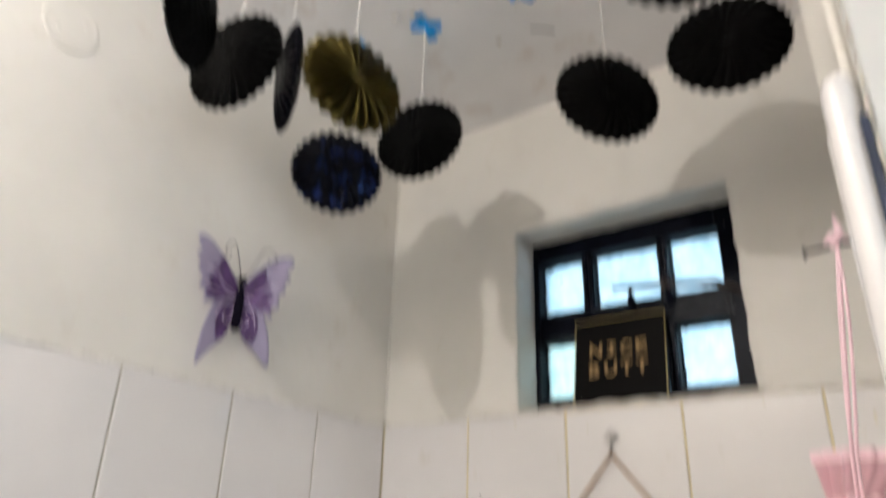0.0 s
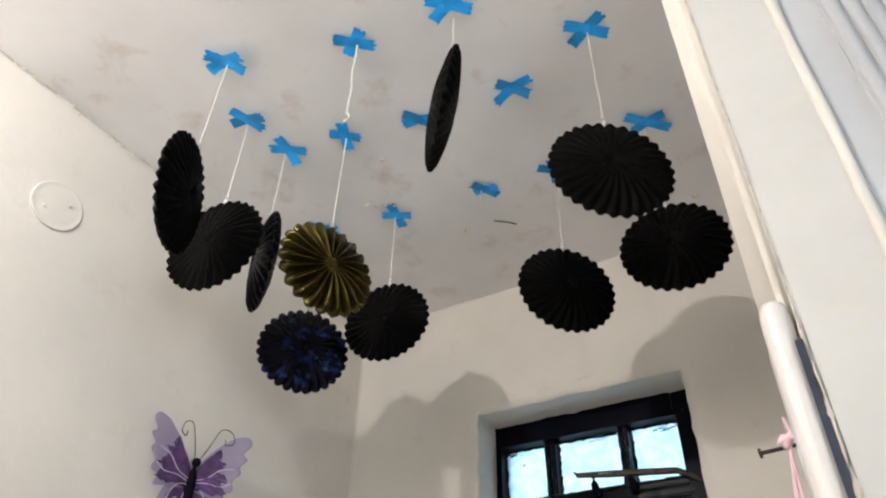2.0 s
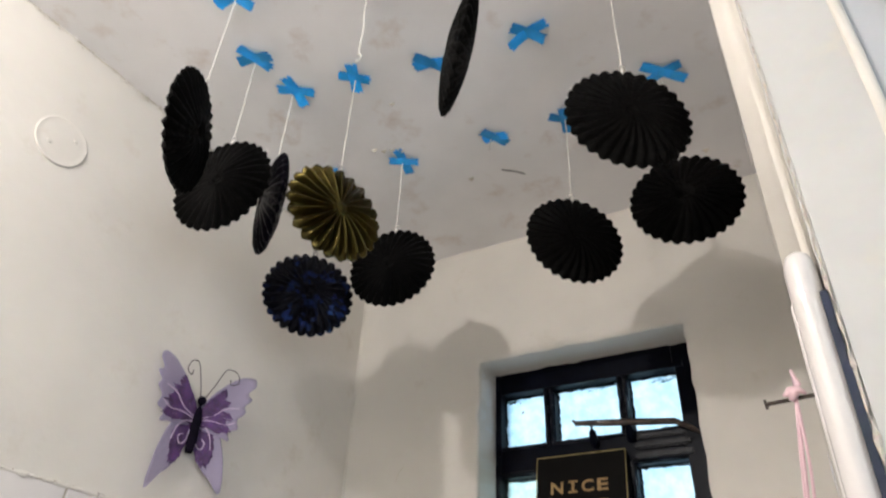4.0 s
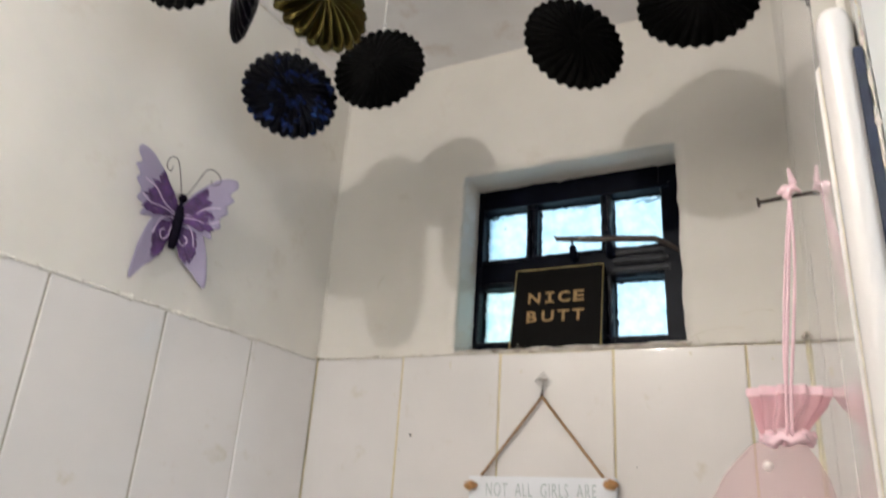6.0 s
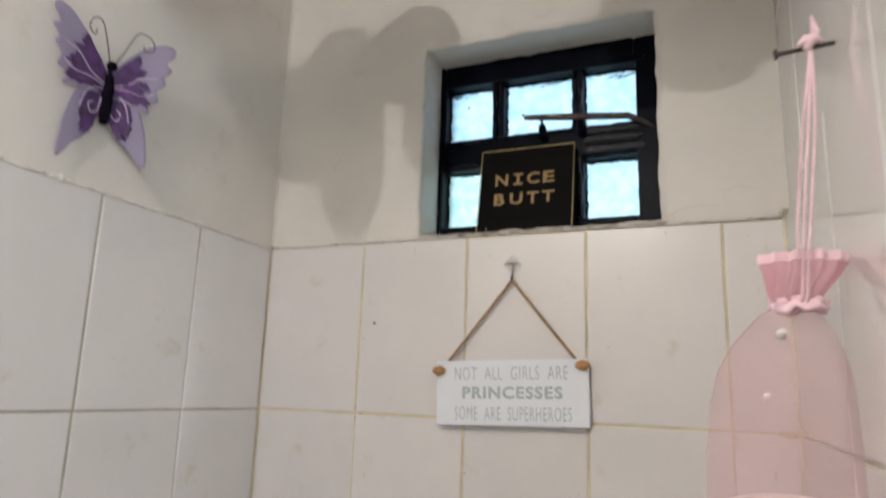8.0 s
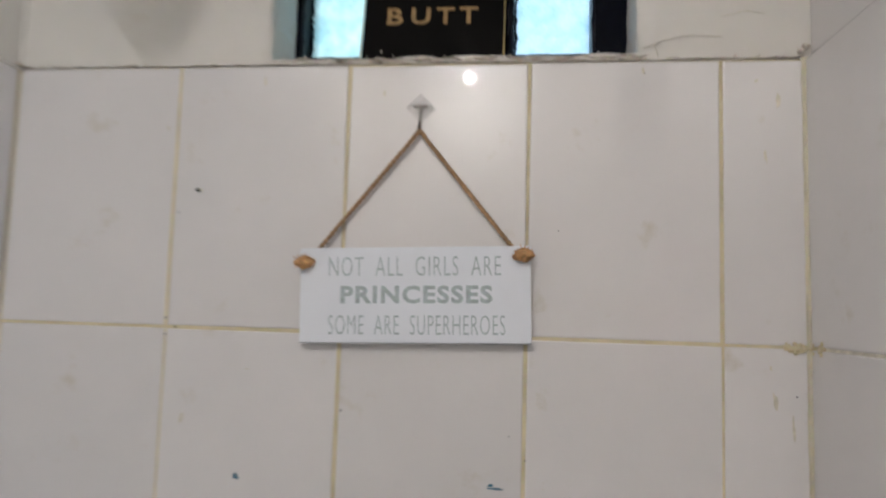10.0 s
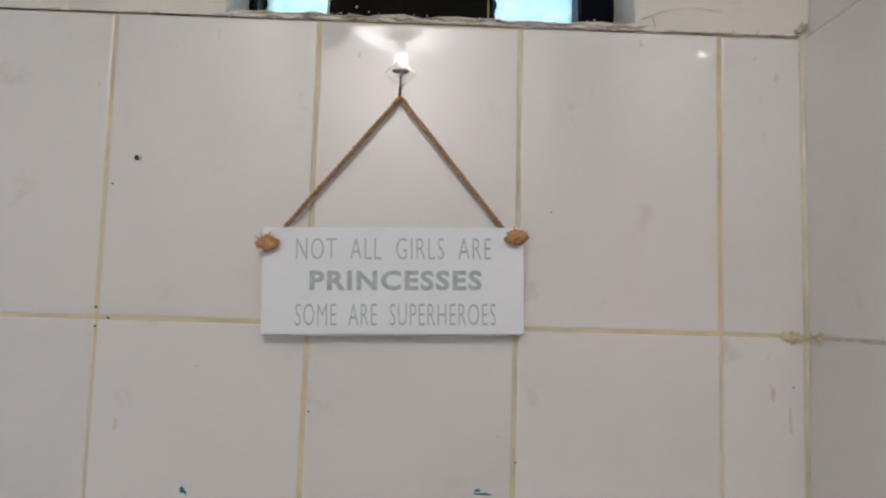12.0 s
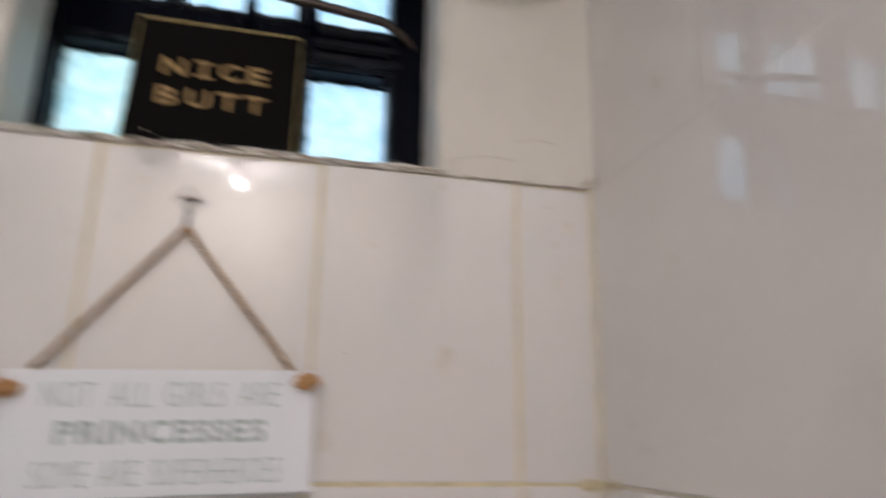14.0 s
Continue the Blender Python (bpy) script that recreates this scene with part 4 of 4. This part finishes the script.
# old grout smears and specks on the back wall's tiles
def dirt_mark(x, z, w, h, mat, seed):
    bm = bmesh.new()
    rim = []
    for k in range(18):
        t = 2 * math.pi * k / 18
        q = 0.75 + 0.5 * noise.noise(Vector((math.cos(t) * 1.6, math.sin(t) * 1.6, seed * 3.1)))
        rim.append((x + w * q * math.cos(t) + 0.15 * h * math.sin(t) * math.sin(seed), z + h * q * math.sin(t)))
    a = [bm.verts.new((px, -0.0006, pz)) for px, pz in rim]
    b = [bm.verts.new((px, 0.0002, pz)) for px, pz in rim]
    bm.faces.new(a)
    for k in range(18):
        bm.faces.new((a[k], b[k], b[(k + 1) % 18], a[(k + 1) % 18]))
    bmesh.ops.recalc_face_normals(bm, faces=bm.faces)
    part("dirt_mark", bm, mat, north)


for k, (x, z, w, h) in enumerate(((0.102, 1.781, 0.0022, 0.0060), (0.240, 1.766, 0.0020, 0.0035), (-0.0114, 1.727, 0.0018, 0.0030), (0.657, 1.754, 0.0026, 0.0110), (0.644, 1.695, 0.0016, 0.0100),
                                  (0.650, 1.446, 0.0028, 0.0120), (0.667, 1.418, 0.0018, 0.0130), (0.025, 1.401, 0.0026, 0.0060), (0.098, 1.457, 0.0030, 0.0009), (0.636, 1.776, 0.0026, 0.0024), (0.646, 1.478, 0.0014, 0.0035), (0.5205, 1.788, 0.0018, 0.0055))):
    dirt_mark(x, z, w, h, SMEAR, k)
for k, (x, z, r) in enumerate(((0.433, 1.6144, 0.0009), (0.6706, 1.4509, 0.0010), (0.0075, 1.6290, 0.0011), (0.5215, 1.7855, 0.0010), (0.205, 1.4172, 0.0011), (0.4020, 1.3745, 0.0010), (0.0000, 1.5100, 0.0015), (0.0000, 1.4920, 0.0013), (0.012, 1.5000, 0.0016), (0.385, 1.398, 0.0007))):
    dirt_mark(x, z, r, r, BLACK_SPOT, 40 + k)
for k, (x, z, w, h) in enumerate(((0.0905, 1.3425, 0.0030, 0.0040), (0.0940, 1.3400, 0.0016, 0.0016), (0.3670, 1.3475, 0.0040, 0.0016), (0.3720, 1.3445, 0.0100, 0.0016))):
    dirt_mark(x, z, w, h, TEAL, 60 + k)

# hairline cracks and scratches in the painted plaster
for seed, path, r in ((1, [(0.520, 1.812), (0.545, 1.822), (0.575, 1.826), (0.60, 1.824)], 0.0005), (2, [(0.60, 1.846), (0.625, 1.851), (0.645, 1.848)], 0.0006), (3, [(0.536, 1.803), (0.533, 1.812), (0.528, 1.818)], 0.0006),
                      (4, [(-0.058, 1.968), (-0.070, 1.955), (-0.074, 1.942)], 0.0008), (6, [(0.309, 2.185), (0.330, 2.189), (0.352, 2.192)], 0.0009)):
    pts = [p + Vector((0.0012 * noise.noise(p * 90 + Vector((seed, 0, 0))), -0.0014, 0.0012 * noise.noise(p * 90 + Vector((0, 0, seed))))) for p in arc([(x, 0, z) for x, z in path], 30)]
    part("hairline", tube(pts, [r * max(0.2, 0.8 + noise.noise(Vector((i * 0.4, seed, 0)))) for i in range(31)], 5), PLASTER if seed > 4 else SMEAR, north)

# small black plug in a tile
plug = thing("wall_plug", pose(0.029, 0, 1.655), "small black plug in a wall tile", "plug")
part("plug", lathe([(0.0026, -0.003), (0.0026, 0.0006), (0.0016, 0.0010)], 10), BLACK_SPOT, plug).rotation_euler = (radians(90), 0, 0)
part("chipped_rim", tube([(0.0018, -0.0008, 0.0022), (0.0036, -0.0010, 0.0008), (0.0040, -0.0010, -0.0012), (0.0026, -0.0008, -0.0026)], [0.0005, 0.0011, 0.0012, 0.0004], 6, 0.6), SMEAR, plug, "pale chipped glaze")

# unseen lamp holder above the view; its socket keeps bulb light off the ceiling
lamp = thing("ceiling_lamp", pose(LAMP[0], LAMP[1], TOP), "unseen white lamp holder, added to screen the bulb", "ceiling lamp")
part("rose", lathe([(0.018, -0.014), (0.030, -0.008), (0.034, 0.0)], 24), CERAMIC, lamp, smooth=True)
part("socket_screen", lathe([(0.012, -0.068), (0.0145, -0.062), (0.0150, -0.020), (0.018, -0.013)], 24), CERAMIC, lamp, smooth=True)


# ---- paper fans on the ceiling ----
def fan_mesh(name, mat, pleats=28, seed=0, hub=0.0, fold=0.034, swirl=0.22, plain=0.0):
    """A round pleated paper fan of radius 1: two pleated faces that meet at a scalloped rim, standing in the xz plane."""
    bm = bmesh.new()
    sides = pleats * 8
    radii = (0.05, 0.10, 0.18, 0.32, 0.48, 0.64, 0.78, 0.90, 0.97, 1.0)
    faces = []
    for side in (-1, 1):
        rings = []
        for r in radii:
            ring = []
            for k in range(sides):
                t = 2 * math.pi * k / sides
                tt = t + side * swirl * r + 0.03 * noise.noise(Vector((t * 2, r * 3, seed)))
                c = math.cos(pleats * t)
                half = 0.016 + 0.195 * (1 - r ** 1.9) ** 0.8
                ridge = fold * (c + 0.25 * noise.noise(Vector((t * pleats / 6, r * 2, seed + side)))) * min(1, r * 2.0) * (plain + (1 - plain) * r ** 2)
                depth = max(0.004, half + ridge * (1 if r < 0.92 else 0.35) + 0.016 * noise.noise(Vector((math.cos(t) * 3, math.sin(t) * 3, seed + side))))
                if r < 0.12:
                    depth = (0.14 if r < 0.08 else 0.18) + hub * (1.0 if r < 0.08 else 0.5)
                rr = r * (1 + (0.085 * abs(math.cos(pleats * t / 2)) ** 0.6 - 0.060 + 0.006 * noise.noise(Vector((t * 5, seed, 2)))) * r ** 6)
                ring.append(bm.verts.new((rr * math.cos(tt), side * depth, rr * math.sin(tt))))
            rings.append(ring)
        for r0, r1 in zip(rings, rings[1:]):
            for k in range(sides):
                f = (r0[k], r0[(k + 1) % sides], r1[(k + 1) % sides], r1[k])
                bm.faces.new(f if side < 0 else f[::-1])
        bm.faces.new(rings[0] if side > 0 else rings[0][::-1])
        faces.append(rings[-1])
    # close the rim between the twisted faces
    twist = round(2 * swirl / (2 * math.pi) * sides)
    for k in range(sides):
        a, b = faces[0][(k + twist) % sides], faces[0][(k + twist + 1) % sides]
        c, d = faces[1][(k + 1) % sides], faces[1][k]
        bm.faces.new((a, b, c, d))
    me = bpy.data.meshes.new(name)
    bm.to_mesh(me)
    bm.free()
    me.materials.append(mat)
    return me


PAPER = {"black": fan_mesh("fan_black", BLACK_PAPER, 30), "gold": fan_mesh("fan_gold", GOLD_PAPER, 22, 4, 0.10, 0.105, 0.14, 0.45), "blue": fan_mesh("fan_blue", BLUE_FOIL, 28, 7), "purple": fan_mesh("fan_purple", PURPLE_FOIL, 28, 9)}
LABEL = {"black": "round black pleated paper fan hanging on a string", "gold": "round gold pleated paper fan hanging on a string",
         "blue": "round dark blue foil paper fan hanging on a string", "purple": "round dark purple foil paper fan hanging on a string"}
FANS = [  # colour, place of the tape, height of the rim's top, radius, turn, lean
    ("black", 0.085, -0.760, 2.249, 0.078, 125, 2),
    ("black", 0.022, -0.650, 2.266, 0.077, 13, 2),
    ("purple", 0.033, -0.568, 2.286, 0.079, 147, -3),
    ("gold", 0.151, -0.547, 2.238, 0.076, 71, -2),
    ("blue", -0.037, -0.373, 2.243, 0.078, 51, 1),
    ("black", 0.109, -0.334, 2.278, 0.076, 14, -1),
    ("black", 0.424, -0.655, 2.320, 0.078, 129, 8),
    ("black", 0.581, -0.541, 2.240, 0.075, 34, 1),
    ("black", 0.427, -0.302, 2.260, 0.076, 40, 0),
    ("black", 0.600, -0.322, 2.264, 0.076, 7, -2),
]
for colour, x, y, ztop, r, turn, lean in FANS:
    f = thing("paper_fan", pose(x, y, ztop), LABEL[colour], "paper fan", "paper fans under the ceiling")
    piece("pleated_disc", PAPER[colour], f, pose(0, 0, 0, 0, 0, turn) @ pose(0, 0, 0, lean, 0, 0) @ pose(0, 0, -r) @ Matrix.Diagonal((r, r, r, 1)))
    cord = part("string", tube(line((0, 0, -0.006), (0, 0, TOP - ztop - 0.001), 14, 0.0008, x * 30), 0.0011, 6), STRING, f, "white cotton string")
    part("string_knot", tube([(0, 0, -0.004), (0.001, 0, 0.002), (0, 0.001, 0.009)], [0.0018, 0.003, 0.0013], 7, 0.4), STRING, cord)
    tab = box(-0.0045, 0.0045, -0.0004, 0.0004, -0.007, 0.012)
    bmesh.ops.rotate(tab, verts=tab.verts, cent=(0, 0, 0), matrix=Euler((radians(4), radians(9 * math.sin(x * 70)), radians(turn))).to_matrix())
    part("tape_tab", tab, CLEAR_TAB, cord, "scrap of clear sticky tape")

TAPES = [  # place, then angle, half length and droop of the lower and the upper strip
    (0.086, -0.766, 0, 0.033, 0.010, 55, 0.031, 0.008), (0.033, -0.662, 11, 0.031, 0.006, 71, 0.030, 0.001), (0.046, -0.576, 96, 0.031, 0.007, 34, 0.031, 0.002),
    (0.277, -0.695, 149, 0.024, 0.005, 40, 0.030, 0.001), (0.152, -0.552, 39, 0.026, 0.001, 114, 0.030, 0.001), (0.114, -0.338, 100, 0.033, 0.003, 29, 0.028, 0.001),
    (0.298, -0.319, 6, 0.022, 0.003, 58, 0.027, 0.001), (0.444, -0.504, 171, 0.033, 0.010, 47, 0.028, 0.006), (0.582, -0.547, 155, 0.031, 0.008, 40, 0.033, 0.002),
    (0.605, -0.332, 170, 0.028, 0.004, 45, 0.040, 0.001), (0.430, -0.680, 165, 0.031, 0.006, 42, 0.033, 0.002), (0.283, -0.520, 11, 0.030, 0.006, 53, 0.030, 0.001),
    (0.427, -0.302, 40, 0.030, 0.003, 102, 0.030, 0.001), (-0.037, -0.373, 0, 0.030, 0.003, 62, 0.030, 0.001)]
for i, (x, y, *strips) in enumerate(TAPES):
    tape = thing("tape_cross", pose(x, y, TOP), "cross of two torn blue tape strips on the ceiling", "tape", "tape crosses on the ceiling")
    for k, (a, half, droop) in enumerate((strips[:3], strips[3:])):
        bm = bmesh.new()
        n, w = 14, 0.0095 + 0.001 * noise.noise(Vector((i * 2.1, k * 5, 3)))
        rows = []
        for j in range(n + 1):
            u = -half + 2 * half * j / n
            far = u * math.sin(radians(a)) / half if abs(math.sin(radians(a))) > 0.3 else u / half
            sag = -0.0035 - 0.0016 * k - droop * max(0, far + 0.15) ** 1.4 - 0.3 * droop * max(0, -far - 0.5)
            row = []
            for q in range(6):
                v = -w + 2 * w * q / 5
                torn = (0.0045 * noise.noise(Vector((q * 2.3, i + k * 3, j))) + 0.0011 * (-1) ** q) if j in (0, n) else 0
                bend = 1 + 0.10 * noise.noise(Vector((j * 0.7, k, i))) - 0.10 * (1 - abs(u) / half)
                row.append(bm.verts.new((u + torn, v * bend, sag + 0.0009 * noise.noise(Vector((u * 120, v * 120, i + k))) - droop * 0.25 * (q / 5) * abs(u) / half)))
            rows.append(row)
        for r0, r1 in zip(rows, rows[1:]):
            for q in range(5):
                bm.faces.new((r0[q], r0[q + 1], r1[q + 1], r1[q]))
        bmesh.ops.rotate(bm, verts=bm.verts, cent=(0, 0, 0), matrix=Matrix.Rotation(radians(a), 3, "Z"))
        ob = part("strip", bm, TAPE, tape)
        so = ob.modifiers.new("thickness", "SOLIDIFY")
        so.thickness = 0.0004

# a loose string that lost its fan, and a short end on another cross
loose = thing("loose_string", pose(0.279, -0.689, TOP), "loose white string with a knot hanging from tape", "string")
part("string", tube(line((0, 0, -0.002), (0.001, 0, -0.160), 20, 0.0025, 3, 22), 0.0013, 6), STRING, loose)
part("knot", tube(arc([(0, 0, -0.158), (0.004, 0.001, -0.161), (0.005, 0, -0.169), (0.001, 0, -0.173), (-0.003, 0.001, -0.169)], 14), 0.0015, 6), STRING, loose)
loose2 = thing("loose_string", pose(0.290, -0.318, TOP), "short cut end of white string on the ceiling", "string")
part("string", tube(line((0, 0, -0.002), (-0.004, 0, -0.030), 6, 0.001, 5), 0.0010, 6), STRING, loose2)

# holes and a crack in the ceiling
scar = thing("ceiling_scar", pose(0.289, -0.214, TOP), "dark crack and plaster chips in the ceiling", "crack")
part("crack", tube(line((-0.017, -0.013, -0.0022), (0.017, 0.012, -0.0022), 20, 0.006, 71), [0.0004] + [0.0011] * 18 + [0.0004], 5, 1.2, 71), BLACK_SPOT, scar)
for dx, dy in ((-0.215, -0.175), (-0.200, -0.165), (-0.185, -0.160), (-0.170, -0.150), (-0.09, -0.02), (0.33, 0.10), (-0.12, -0.26)):
    part("chip", tube([(dx, dy, -0.0015), (dx + 0.006, dy + 0.002, -0.0040), (dx + 0.012, dy + 0.001, -0.0015)], [0.001, 0.003, 0.001], 6, 0.9, dx * 50), CHIPPED, scar)

# ---- glazed wall tiles ----
TW, TH, GAP = 0.2, 0.3, 0.0032


def tile_mesh(w, h):
    """A glazed tile lying in the xz plane: its face at y = 0, edges rounded, 2.4 mm proud of the grout."""
    bm = bmesh.new()
    e = 0.0028
    rings = [[bm.verts.new((sx * (w / 2 - i), y, sz * (h / 2 - i))) for sx, sz in ((-1, -1), (1, -1), (1, 1), (-1, 1))] for i, y in ((0, 0.0022), (0.0003, 0.0009), (0.0009, 0.0003), (0.0018, 0.00007), (e, 0.0))]
    for r0, r1 in zip(rings, rings[1:]):
        for k in range(4):
            bm.faces.new((r0[k], r0[(k + 1) % 4], r1[(k + 1) % 4], r1[k]))
    bm.faces.new(rings[-1])
    bmesh.ops.recalc_face_normals(bm, faces=bm.faces)
    me = bpy.data.meshes.new("tile")
    bm.to_mesh(me)
    bm.free()
    me.materials.append(TILE)
    return me


def tile_wall(parent, columns, place, rows=range(6), lip={}, gap=GAP):
    """Tiles between the columns' joints, in rows of one height."""
    made = {}
    for i, (a, b) in enumerate(zip(columns, columns[1:])):
        for row in rows:
            w = round(b - a - gap, 4)
            if w not in made:
                made[w] = tile_mesh(w, TH - GAP)
            jx, jz, tilt = random.uniform(-0.0007, 0.0007), random.uniform(-0.0006, 0.0006), random.uniform(-0.25, 0.25)
            piece("tile", made[w], parent, place((a + b) / 2 + jx, TH * (row + 0.5) + jz) @ pose(0, -0.0034 * lip.get((i, row), 0), 0, random.uniform(-0.15, 0.15) - 1.7 * lip.get((i, row), 0), tilt * 0.5, tilt * 0.5))


tile_wall(north, (XL, 0.0, 0.2, 0.4, 0.6, XR), lambda u, z: pose(u, 0, z), lip={(2, 5): 0.4})
tile_wall(west, (-1.75, -1.56, -1.365, -1.17, -0.975, -0.78, -0.585, -0.389, -0.193, 0.0), lambda u, z: pose(XL, u, z, 0, 0, 90))
tile_wall(east, (-0.712, -0.595, -0.395, 0.0), lambda u, z: pose(XR, u, z, 0, 0, -90), gap=0.002)
tile_wall(east, (-0.712, -0.190, 0.0), lambda u, z: UPPER @ pose(XR, u, z, 0, 0, -90), (6, 7), gap=0.0026)
for a, b in ((-0.712, -0.190), (-0.190, 0.0)):
    piece("tile", tile_mesh(round(b - a - 0.0026, 4), 0.040), east, UPPER @ pose(XR, (a + b) / 2, 2.4225, 0, 0, -90))
